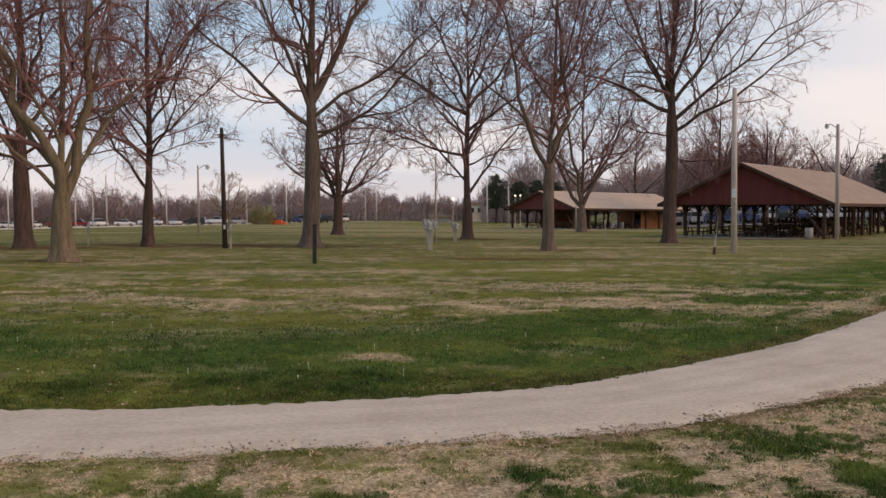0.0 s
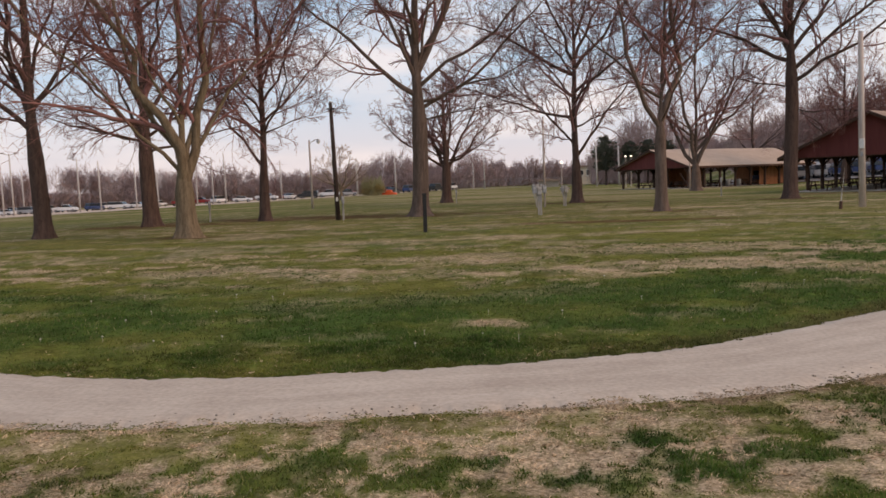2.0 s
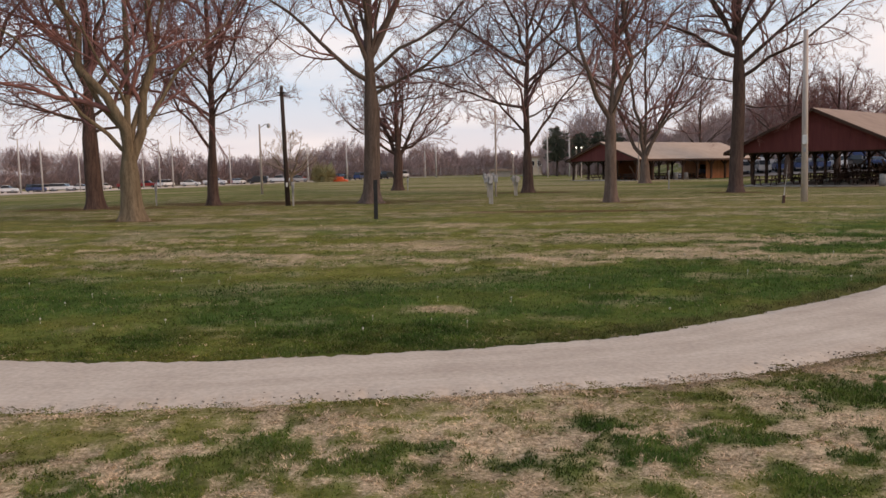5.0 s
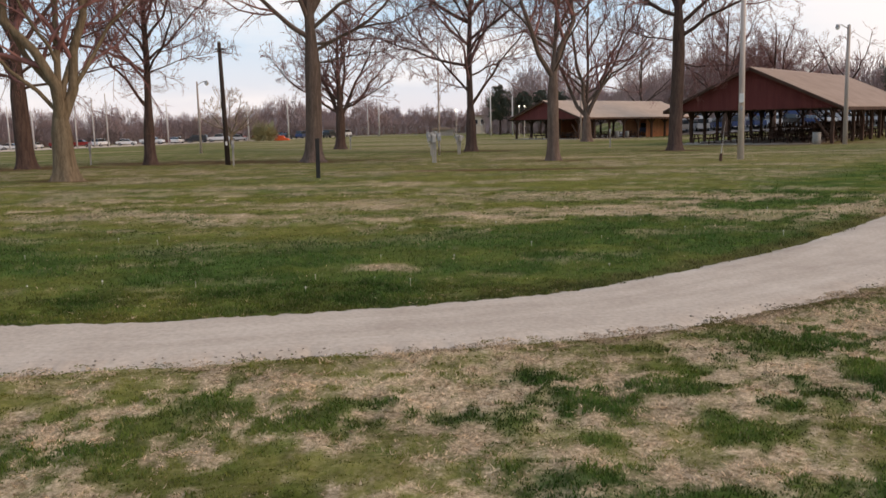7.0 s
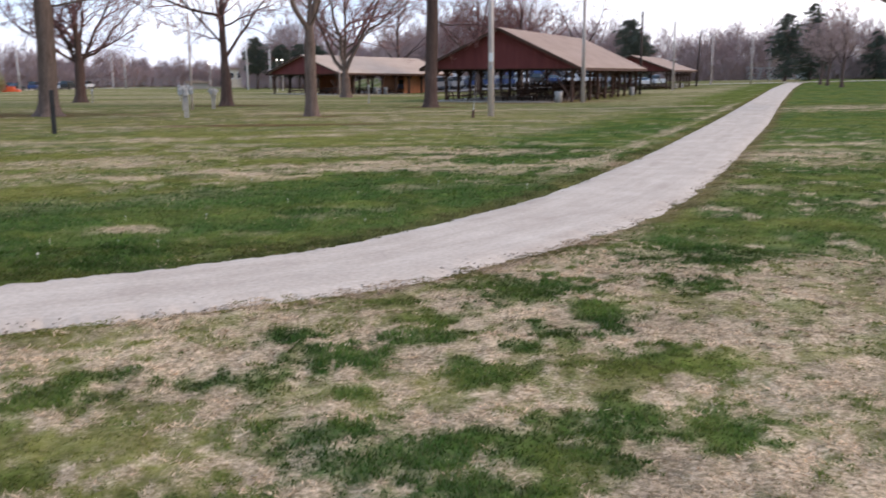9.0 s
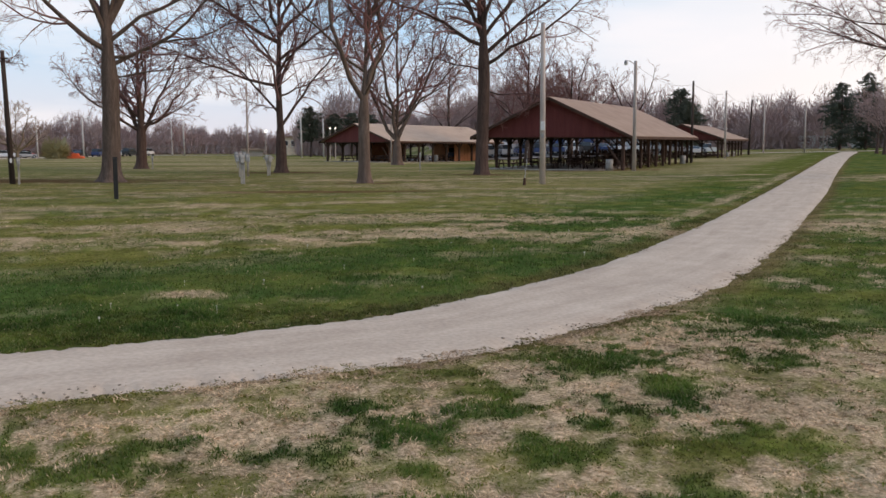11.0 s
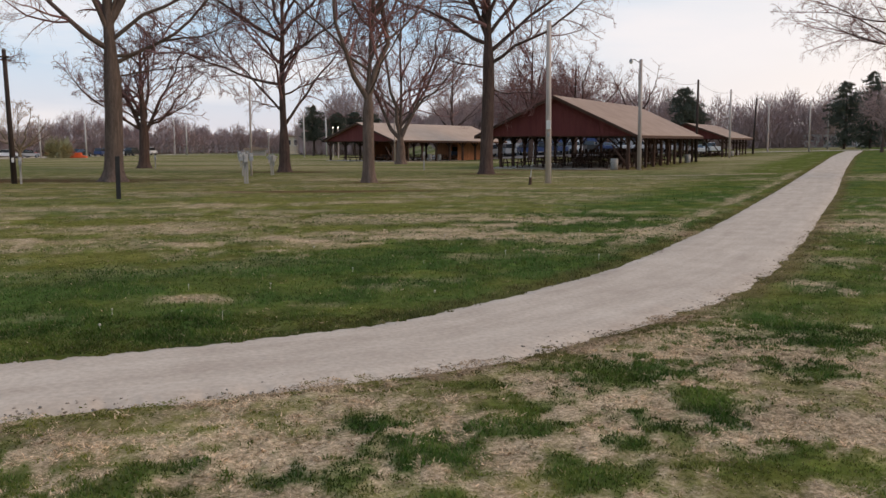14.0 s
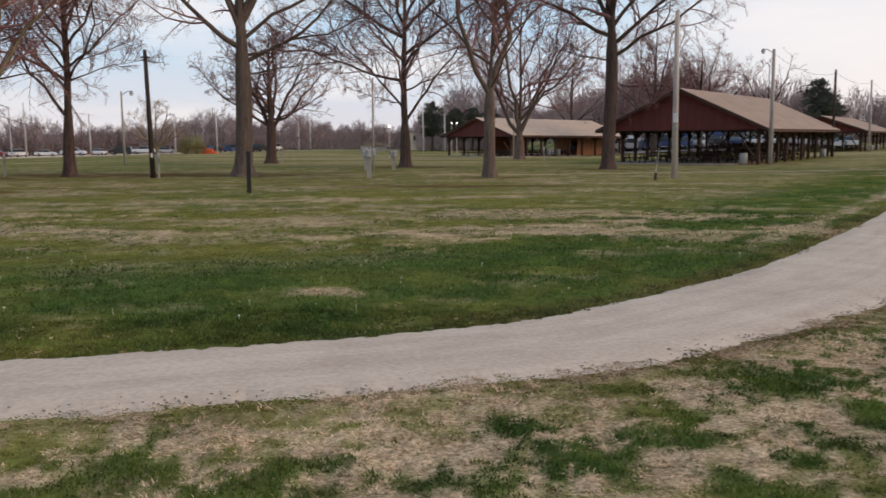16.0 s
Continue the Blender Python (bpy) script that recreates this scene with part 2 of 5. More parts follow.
# ---- mesh tools ----
def mesh_from(name, verts, faces, mat, smooth=False):
    me = bpy.data.meshes.new(name)
    verts = np.asarray(verts, np.float32).reshape(-1, 3)
    faces = np.asarray(faces, np.int32)
    k = faces.shape[1]
    me.vertices.add(len(verts))
    me.vertices.foreach_set("co", verts.ravel())
    me.loops.add(faces.size)
    me.loops.foreach_set("vertex_index", faces.ravel())
    me.polygons.add(len(faces))
    me.polygons.foreach_set("loop_start", np.arange(0, faces.size, k, dtype=np.int32))
    me.update(calc_edges=True)
    me.materials.append(mat)
    if smooth:
        me.polygons.foreach_set("use_smooth", np.ones(len(faces), bool))
    return me


def child(name, data, parent, label=""):
    ob = new(name, data)
    ob.parent = parent
    return tagged(ob, label) if label else ob


def thing(name, m, label, category, group="", kind=""):
    ob = new(name)
    ob.empty_display_size = 0.2
    ob.matrix_world = m
    return tagged(ob, label, category, group, kind)


def part(name, bm, mat, parent, label="", smooth=False):
    me = bpy.data.meshes.new(name)
    bm.to_mesh(me)
    bm.free()
    me.materials.append(mat)
    if smooth:
        for p in me.polygons:
            p.use_smooth = True
    return child(name, me, parent, label)


def box(bm, lo, hi, bevel=0.0):
    lo, hi = Vector(lo), Vector(hi)
    made = bmesh.ops.create_cube(bm, size=1, matrix=Matrix.LocRotScale((lo + hi) / 2, None, hi - lo))
    if bevel:
        edges = list({e for v in made["verts"] for e in v.link_edges})
        bmesh.ops.bevel(bm, geom=edges, offset=bevel, segments=1, affect="EDGES")
    return bm


def beam(bm, a, b, w, h, up=(0, 0, 1)):
    """A squared timber from a to b."""
    a, b = Vector(a), Vector(b)
    m = Matrix.Translation((a + b) / 2) @ (b - a).to_track_quat("Z", "Y").to_matrix().to_4x4() @ Matrix.Diagonal((w, h, (b - a).length, 1))
    bmesh.ops.create_cube(bm, size=1, matrix=m)
    return bm


def rod(bm, a, b, r0, r1=None, sides=8):
    a, b = Vector(a), Vector(b)
    m = Matrix.Translation((a + b) / 2) @ (b - a).to_track_quat("Z", "Y").to_matrix().to_4x4()
    bmesh.ops.create_cone(bm, cap_ends=True, segments=sides, radius1=r0, radius2=r0 if r1 is None else r1, depth=(b - a).length, matrix=m)
    return bm


def prism(bm, outline, y0, y1):
    """An outline in x and z, thick from y0 to y1."""
    front = [bm.verts.new((x, y0, z)) for x, z in outline]
    back = [bm.verts.new((x, y1, z)) for x, z in outline]
    bm.faces.new(front)
    bm.faces.new(back[::-1])
    for i in range(len(outline)):
        j = (i + 1) % len(outline)
        bm.faces.new((front[j], front[i], back[i], back[j]))
    bmesh.ops.recalc_face_normals(bm, faces=bm.faces)
    return bm


def tubes(P, R, sides):
    """Tapered tubes, all at once: P (n, k, 3), R (n, k). Quads."""
    n, k, _ = P.shape
    T = np.gradient(P, axis=1)
    T /= np.linalg.norm(T, axis=2, keepdims=True) + 1e-9
    ref = np.where(np.abs(T[:, :1, 2:3]) > 0.8, np.array([[[1.0, 0, 0]]]), np.array([[[0, 0, 1.0]]]))
    U = np.cross(T, ref)
    U /= np.linalg.norm(U, axis=2, keepdims=True) + 1e-9
    V = np.cross(T, U)
    a = np.arange(sides) / sides * 2 * np.pi
    ring = P[:, :, None] + R[:, :, None, None] * (np.cos(a)[:, None] * U[:, :, None] + np.sin(a)[:, None] * V[:, :, None])
    idx = np.arange(n * k * sides).reshape(n, k, sides)
    i0, i1 = idx[:, :-1], idx[:, 1:]
    q = np.stack([i0, np.roll(i0, -1, 2), np.roll(i1, -1, 2), i1], -1).reshape(-1, 4)
    return ring.reshape(-1, 3), q


def joined(parts):
    v, f, at = [], [], 0
    for a, b in parts:
        v.append(a)
        f.append(b + at)
        at += len(a)
    return np.concatenate(v), np.concatenate(f)


def spikes(A, B, r):
    """Thin tapering slivers of bark from A to B, folded along their length. Triangles."""
    n = len(A)
    T = B - A
    T = T / (np.linalg.norm(T, axis=1, keepdims=True) + 1e-9)
    ref = np.where(np.abs(T[:, 2:3]) > 0.8, np.array([[1.0, 0, 0]]), np.array([[0, 0, 1.0]]))
    U = np.cross(T, ref)
    U /= np.linalg.norm(U, axis=1, keepdims=True) + 1e-9
    V = np.cross(T, U)
    r = np.broadcast_to(r, (n,))[:, None]
    v = np.stack([A + r * U, A - 0.5 * r * U + 0.87 * r * V, A - 0.5 * r * U - 0.87 * r * V, B], 1)
    i = np.arange(n)[:, None] * 4
    f = np.concatenate([i + [0, 1, 3], i + [1, 2, 3]])
    return v.reshape(-1, 3), f


def grow(rng, P, R, per, span, splay, ratio, k, thin, rise=0.0, wiggle=0.12, taper=0.25, shrink=0.55, floor_r=0.004, lift=0.0):
    """Children of the limbs P (n, k, 3): per each, over span of their length, splayed by degrees (mean, spread), each with a sweep of its own."""
    n, kp, _ = P.shape
    par = np.repeat(np.arange(n), per)
    m = len(par)
    strat = (np.tile(np.arange(per), n) + rng.random(m)) / per
    t = span[0] + (span[1] - span[0]) * strat
    s = t * (kp - 1)
    i = np.minimum(s.astype(int), kp - 2)
    w = (s - i)[:, None]
    start = P[par, i] * (1 - w) + P[par, i + 1] * w
    tan = P[par, i + 1] - P[par, i]
    tan /= np.linalg.norm(tan, axis=1, keepdims=True) + 1e-9
    rad = R[par, i] * (1 - w[:, 0]) + R[par, i + 1] * w[:, 0]
    length = np.linalg.norm(np.diff(P, axis=1), axis=2).sum(1)[par] * ratio * (1 - shrink * t) * rng.uniform(0.55, 1.3, m)
    side = np.cross(tan, rng.normal(size=(m, 3)))
    side /= np.linalg.norm(side, axis=1, keepdims=True) + 1e-9
    ang = np.radians(rng.normal(splay[0], splay[1], m))[:, None]
    d = np.cos(ang) * tan + np.sin(ang) * side
    d[:, 2] += lift
    d /= np.linalg.norm(d, axis=1, keepdims=True)
    sweep = rng.normal(0, 0.6 * wiggle, (m, 3))
    out = np.empty((m, k, 3))
    out[:, 0] = start
    step = (length / (k - 1))[:, None]
    for j in range(1, k):
        d = d + sweep + rng.normal(0, 0.75 * wiggle, (m, 3))
        d[:, 2] += rise
        d /= np.linalg.norm(d, axis=1, keepdims=True)
        out[:, j] = out[:, j - 1] + d * step
    r0 = np.maximum(rad * thin * rng.uniform(0.75, 1.1, m), floor_r)
    return out, np.maximum(r0[:, None] * np.linspace(1, taper, k)[None], 0.6 * floor_r)


def limb(rng, z0, lean, depth, length, r, bend, k=11, foot=(0, 0), wig=0.15):
    """A main limb: from the trunk at z0, leaning by degrees (to +x) and (to +y), bending by bend more over its length."""
    p, out = np.array([foot[0], foot[1], z0], float), []
    for j in range(k):
        out.append(p.copy())
        a = radians(lean + bend * j / (k - 1))
        b = radians(depth)
        d = np.array([math.sin(a), math.sin(b) * max(0.3, math.cos(a)), math.cos(a) * math.cos(b)]) + rng.normal(0, wig, 3)
        p = p + d / np.linalg.norm(d) * length / (k - 1)
    return np.array(out), r * 0.88 * (1 - 0.87 * np.linspace(0, 1, k) ** 0.75)


def bare_tree(xy, seed, height, r, limbs, lean=0.0, top=0.95, twig=TWIG, skin=BARK, label="", scale=(11, 8, 6, 3), more=5, drop=0.02, flare=0.5,
              low=0.35, leader=True, rise=0.05, fine=1.0):
    """A leafless tree at xy: its trunk, its main limbs as told and some more, and a crown of branches and twigs."""
    rng = np.random.default_rng(seed)
    x, y = xy
    turn = math.degrees(math.atan2(-x, y))
    tree = thing("bare_tree", pose(x, y, ground_z(x, y) - 0.03, 0, 0, turn), label, "tree", "bare park trees")
    # trunk with flared, lobed foot
    k, sides = 15, 20
    hs = np.concatenate([[0, 0.12, 0.3, 0.6, 1.0], np.linspace(1.7, height * top, k - 5)])
    axis = np.stack([lean * (hs / height) ** 1.2 + 0.05 * np.sin(hs * 0.7 + seed), 0.05 * np.cos(hs * 0.6 + seed), hs], 1)
    fork = limbs[0][0] if limbs else height * low
    rr = r * np.where(hs < fork, 1 - 0.12 * hs / fork, 0.86 * (1 - 0.93 * (hs - fork) / (height * top - fork)) ** 0.8 * (0.72 if leader else 0.4))
    a = np.arange(sides) / sides * 2 * np.pi
    lobes = 1 + (1.25 * flare * np.exp(-hs / 0.3))[:, None] * (0.75 + 0.45 * np.sin(5 * a + seed)[None]) + 0.045 * np.sin(3 * a + 1.3 * seed)[None] + (0.05 * np.exp(-hs / 3))[:, None] * np.sin(6 * a + 0.7 * seed)[None]
    ring = axis[:, None] + (rr[:, None] * lobes)[:, :, None] * np.stack([np.cos(a), np.sin(a), 0 * a], 1)[None]
    idx = np.arange(k * sides).reshape(k, sides)
    q = np.stack([idx[:-1], np.roll(idx[:-1], -1, 1), np.roll(idx[1:], -1, 1), idx[1:]], -1).reshape(-1, 4)
    made = [(ring.reshape(-1, 3), q)]
    LP, LR = [], []
    for z0, ln, dp, length, lr, bend in limbs:
        foot = (np.interp(z0, hs, axis[:, 0]), np.interp(z0, hs, axis[:, 1]))
        p, q_ = limb(rng, z0, ln, dp, length, lr, bend, foot=foot)
        LP.append(p), LR.append(q_)
    for _ in range(more):
        z0 = rng.uniform(fork * 1.02, height * 0.8)
        foot = (np.interp(z0, hs, axis[:, 0]), np.interp(z0, hs, axis[:, 1]))
        az = rng.uniform(0, 2 * np.pi)
        ln, dp = 42 * np.cos(az), 40 * np.sin(az)
        p, q_ = limb(rng, z0, ln, dp, (height - z0) * rng.uniform(0.5, 0.75) + 1.5, r * rng.uniform(0.2, 0.3), rng.uniform(-25, 5) * np.sign(ln), foot=foot)
        LP.append(p), LR.append(q_)
    LP, LR = np.array(LP), np.array(LR)
    made.append(tubes(LP, LR, 8))
    v, f = joined(made)
    child("trunk", mesh_from("trunk", v, f, skin, True), tree)
    lead = np.stack([np.interp(np.linspace(fork, height * top, 11), hs, axis[:, c]) for c in range(3)], 1)
    lr = np.interp(np.linspace(fork, height * top, 11), hs, rr)
    P1 = np.concatenate([LP, lead[None]])
    R1 = np.concatenate([LR, lr[None]])
    n2, n3, n4, n5 = scale
    P2, R2 = grow(rng, P1, R1, n2, (0.12, 1.0), (46, 13), 0.54, 9, 0.64, rise, 0.2, floor_r=0.024 * fine, lift=0.12)
    P3, R3 = grow(rng, P2, R2, n3, (0.1, 1.0), (44, 14), 0.52, 5, 0.62, rise, 0.22, floor_r=0.0135 * fine)
    P4, R4 = grow(rng, P3, R3, n4, (0.12, 1.0), (42, 15), 0.6, 3, 0.6, 0.03 - drop, 0.2, floor_r=0.0088 * fine)
    P5, R5 = grow(rng, P4, R4, n5, (0.12, 1.0), (38, 15), 0.72, 2, 0.7, 0.02 - drop, 0.1, floor_r=0.0066 * fine, shrink=0.35)
    v, f = joined([tubes(P2, R2, 5), tubes(P3, R3, 3)])
    child("crown", mesh_from("crown", v, f, twig, True), tree)
    v, f = joined([spikes(P4[:, 0], P4[:, 1] + 0.08 * (P4[:, 1] - P4[:, 0]), R4[:, 0] * 1.15), spikes(P4[:, 1], P4[:, 2], R4[:, 1]), spikes(P5[:, 0], P5[:, 1], R5[:, 0])])
    child("outer_crown", mesh_from("outer_crown", v, f, twig), tree)
    return tree


# ---- ground ----
def rise_z(x):
    """The park is level near by and falls gently to the west, rises to the east."""
    s = np.maximum(np.abs(x) - 20, 0)
    return np.sign(x) * np.minimum(0.023 * s * s / (s + 8), 2.35)


def lattice(x, y, seed):
    i, j = np.floor(x), np.floor(y)
    u, v = x - i, y - j
    u, v = u * u * (3 - 2 * u), v * v * (3 - 2 * v)

    def h(a, b):
        s = np.sin(a * 127.1 + b * 311.7 + seed * 74.7) * 43758.5453
        return s - np.floor(s)

    return (h(i, j) * (1 - u) + h(i + 1, j) * u) * (1 - v) + (h(i, j + 1) * (1 - u) + h(i + 1, j + 1) * u) * v


def fbm(x, y, scale, seed, octaves=4):
    total, amp, s = 0.0, 0.5, 1 / scale
    for o in range(octaves):
        total = total + amp * lattice(x * s + 17.3 * o, y * s - 9.1 * o, seed + o)
        amp, s = amp * 0.5, s * 2.03
    return total / (1 - 0.5**octaves)


def smooth(a, b, v):
    t = np.clip((v - a) / (b - a), 0, 1)
    return t * t * (3 - 2 * t)


def bank(x, y):
    """The parking bay behind the shelters lies on a low rise."""
    return 2.2 * smooth(119, 148, y) * smooth(250, 200, y) * smooth(24, 34, x) * smooth(68, 56, x)


def ground_z(x, y):
    return float(rise_z(np.float64(x)) + bank(np.float64(x), np.float64(y)))


# the footpath's middle line: from the west, round the bend, then straight to the north-east
BENDS = [(-60, 30), (-25, 12.5), (-9, 7.6), (-5, 6.47), (-3, 6.36), (-1.15, 6.72), (0.77, 7.28), (1.95, 7.87), (3.85, 9.42), (4.99, 10.5), (6.97, 12.85), (11, 18.1), (20.0, 30.3), (30.8, 45), (45.6, 64.9), (69.3, 96.5), (94.3, 128.8)]


def spline(pts, per=16):
    p = np.array([2 * np.array(pts[0]) - pts[1], *pts, 2 * np.array(pts[-1]) - pts[-2]], float)
    out = []
    for a, b, c, d in zip(p[:-3], p[1:-2], p[2:-1], p[3:]):
        t = np.linspace(0, 1, per, endpoint=False)[:, None]
        out.append(0.5 * (2 * b + (c - a) * t + (2 * a - 5 * b + 4 * c - d) * t**2 + (3 * b - a - 3 * c + d) * t**3))
    return np.concatenate([*out, p[-2:-1]])


LINE = spline(BENDS, 6)


def half_w(x):
    return 0.82 + 0.15 * smooth(0, 5, x) + 0.06 * smooth(-1, 1.5, x) + 0.14 * smooth(10, 24, x) + 0.25 * smooth(35, 90, x)



def from_path(x, y):
    """Signed distance from the path's middle: positive on the far, northern side."""
    out = np.empty(len(x))
    a, b = LINE[:-1].astype(np.float32), LINE[1:].astype(np.float32)
    ab = b - a
    ll = (ab**2).sum(1)
    for c in range(0, len(x), 20000):
        apx = x[c:c + 20000, None].astype(np.float32) - a[None, :, 0]
        apy = y[c:c + 20000, None].astype(np.float32) - a[None, :, 1]
        t = np.clip((apx * ab[:, 0] + apy * ab[:, 1]) / ll, 0, 1)
        d2 = (apx - t * ab[:, 0]) ** 2 + (apy - t * ab[:, 1]) ** 2
        k = d2.argmin(1)
        r = np.arange(len(k))
        side = np.sign(ab[k, 0] * apy[r, k] - ab[k, 1] * apx[r, k])
        out[c:c + 20000] = side * np.sqrt(d2[r, k])
    return out


# green clumps in the worn turf on the near side, and worn places beyond the path: x, y, half width, half depth
CLUMPS_WEST = [(-2.68, 5.14, 0.15, 0.2), (-2.08, 4.84, 0.16, 0.2), (-1.87, 3.96, 0.32, 0.3), (-1.69, 5.0, 0.14, 0.12), (-1.62, 4.46, 0.12, 0.21), (-1.53, 4.83, 0.26, 0.29), (-1.22, 4.3, 0.18, 0.16), (-1.05, 3.74, 0.12, 0.11), (-1.04, 3.77, 0.11, 0.14), (-1.0, 3.33, 0.19, 0.15), (-0.85, 4.07, 0.08, 0.07), (-0.82, 4.44, 0.27, 0.15), (-0.7, 4.61, 0.16, 0.09), (-0.63, 3.52, 0.15, 0.12)]
CLUMPS_MID = [(-0.44, 4.79, 0.16, 0.1), (-0.27, 2.97, 0.24, 0.1), (-0.1, 3.06, 0.2, 0.11), (0.28, 4.53, 0.22, 0.13), (0.62, 5.28, 0.17, 0.14), (0.63, 3.66, 0.4, 0.15), (0.74, 4.64, 0.13, 0.09), (0.86, 4.17, 0.12, 0.08), (0.93, 4.84, 0.27, 0.18), (0.97, 3.38, 0.5, 0.26), (1.11, 2.95, 0.58, 0.2), (1.29, 5.1, 0.33, 0.15), (1.36, 6.06, 0.19, 0.12), (1.55, 3.33, 0.42, 0.27)]
CLUMPS_EAST = [(2.04, 3.5, 0.4, 0.22), (2.45, 3.32, 0.28, 0.24), (1.6, 5.47, 0.16, 0.17), (1.65, 4.32, 0.22, 0.22), (1.83, 3.59, 0.19, 0.16), (1.95, 4.75, 0.17, 0.1), (2.13, 3.74, 0.17, 0.11), (2.35, 4.95, 0.22, 0.2), (2.38, 3.32, 0.15, 0.23), (2.45, 6.21, 0.44, 0.34), (2.59, 4.24, 0.47, 0.17), (2.7, 4.99, 0.11, 0.13), (2.77, 5.31, 0.17, 0.29), (2.98, 4.21, 0.14, 0.26), (3.93, 5.97, 0.26, 0.23), (4.6, 6.82, 0.22, 0.31), (4.67, 7.42, 0.32, 0.45)]
WORN = [(-4, 16, 1.7, .5), (-2, 17.7, 1.2, .5), (0.45, 15.8, .9, .6), (5.1, 15.2, .7, .6), (-.7, 9.8, .5, .2), (2.7, 16.8, .8, .5), (-3.6, 18.3, .8, .5), (7.5, 16, .6, .5),
        (-2, 25.3, 1.2, .9), (-5.5, 24.5, 1.5, .9), (12.4, 16.8, 2.2, 1.5), (8.1, 11.7, .6, .45), (5.8, 6.5, .8, .32), (4.2, 6.5, .35, .22), (36, 42, 7, 2.6), (16.5, 19.5, 1.6, .6)]


def blobs(x, y, spots, wob):
    best = np.full(len(x), 9.0)
    for cx, cy, rx, ry in spots:
        best = np.minimum(best, np.sqrt(((x - cx) / rx) ** 2 + ((y - cy) / ry) ** 2))
    return 1 - smooth(0.35, 1.65, best + wob)


TRAIL = [(-5, 45.9), (2, 45.2), (8, 45.6), (14, 47.6), (20, 49.6), (31, 49.9)]


def blobs_line(x, y, pts, half):
    """A narrow band along a line that runs from west to east."""
    px, py = np.array(pts).T
    return smooth(1.6, 0.5, np.abs(y - np.interp(x, px, py)) / half) * (x > px[0]) * (x < px[-1])


def cover(x, y, sd):
    """How dry (straw) and how lush (deep green) the turf is."""
    x, y = np.asarray(x, float), np.asarray(y, float)
    r = np.hypot(x, y)
    big, mid, small = fbm(x, y, 3.2, 3), fbm(x, y, 0.7, 11), fbm(x, y, 0.22, 23)
    streak = fbm(x * 0.45, y * 1.6, 1.6, 31)
    # near side: worn straw with clumps of green
    tiny = fbm(x, y, 0.09, 29, 2)
    west = smooth(0.9, -0.9, x + 0.4 * (y - 4))
    near = 0.3 + 0.6 * smooth(0.425, 0.555, 0.12 * big + 0.3 * mid + 0.34 * small + 0.24 * tiny)
    near = near * (1 - 0.85 * west) + 0.85 * west * (0.06 + 0.75 * smooth(0.44, 0.6, 0.2 * mid + 0.45 * small + 0.35 * tiny))
    cl = blobs(x, y, CLUMPS_WEST + CLUMPS_MID + CLUMPS_EAST, 1.2 * (small - 0.5) + 0.6 * (mid - 0.5) + 1.5 * (tiny - 0.5) - 0.12)
    cl = cl * (1 - 0.45 * west)
    near = near * (1 - 0.94 * cl)
    near = near * (1 - 0.9 * smooth(7.5, 9.3, 0.55 * x + 0.8 * y + 3 * (mid - 0.5) + 2 * (small - 0.5)))           # greener to the east
    near = near + 0.7 * smooth(0.55, 0.66, 0.45 * mid + 0.4 * small + 0.15 * big) * smooth(7.5, 9, 0.55 * x + 0.8 * y) * smooth(40, 20, r)
    edge = smooth(1.6, 0.9, -sd)
    near = near * (1 - edge) + edge * (0.25 + 0.6 * smooth(0.4, 0.6, small)) * (1 - 0.6 * smooth(3.5, 6, x))
    near_lush = np.clip(0.36 + 0.5 * cl + 1.6 * (mid - 0.5) + 0.9 * (big - 0.5) - 0.5 * edge + 0.4 * smooth(7.0, 9.0, 0.55 * x + 0.8 * y), 0, 1)
    # far side: a lush strip along the path, then mottled
    strip = smooth(0.45, 0.85, sd) * (1 - smooth(4.2, 7.0, sd + 2.2 * (big - 0.5)))
    far = 0.04 * strip + (1 - strip) * (0.05 + 0.13 * smooth(20, 42, r) * smooth(75, 55, r) + (0.1 + 0.3 * smooth(0.42, 0.62, fbm(x * 0.3, y, 7, 37))) * smooth(55, 80, r) + 0.5 * smooth(0.47, 0.66, 0.5 * streak + 0.3 * mid + 0.2 * small) * smooth(90, 25, r))
    far = np.maximum(far, 0.8 * blobs_line(x, y, TRAIL, 0.55 + 0.3 * (mid - 0.5)) * smooth(0.2, 0.4, streak))
    fleck = fbm(x * 0.4, y * 1.25, 0.6, 83)
    band = smooth(12.5, 15.5, y + 3 * (big - 0.5)) * smooth(27, 18, y)
    far = np.maximum(far, 0.72 * smooth(0.52, 0.61, 0.6 * fleck + 0.25 * small + 0.15 * big) * band * (1 - 0.6 * smooth(6, 12, x)))
    far = np.maximum(far, 0.25 * smooth(0.58, 0.68, 0.6 * fleck + 0.4 * small) * strip)
    dark = smooth(60, 35, r)
    worn = (0.42 + 0.5 * smooth(0.4, 0.58, 0.5 * small + 0.5 * streak)) * blobs(x, y, WORN, 3.2 * (streak - 0.5) + 2.4 * (small - 0.5) + 2.6 * (mid - 0.5))
    far = np.maximum(far, worn)
    far = np.maximum(far, 0.65 * smooth(1.42, 1.66, sd + 0.5 * (mid - 0.5)) * smooth(2.2, 1.76, sd + 0.9 * (small - 0.5)) * smooth(4, 7, x) * smooth(40, 30, x) * smooth(0.34, 0.52, 0.4 * mid + 0.3 * big + 0.3 * small))
    far_lush = np.clip(0.8 * strip + (1 - strip) * (0.2 + 1.1 * (big - 0.45)) + 1.9 * (mid - 0.5) + 0.9 * (streak - 0.5) + 0.7 * strip * (big - 0.45), 0, 1)
    far_lush = far_lush * dark + (1 - dark) * 0.45
    n = smooth(-0.05, 0.05, -sd)
    behind = smooth(0.5, -4, y)
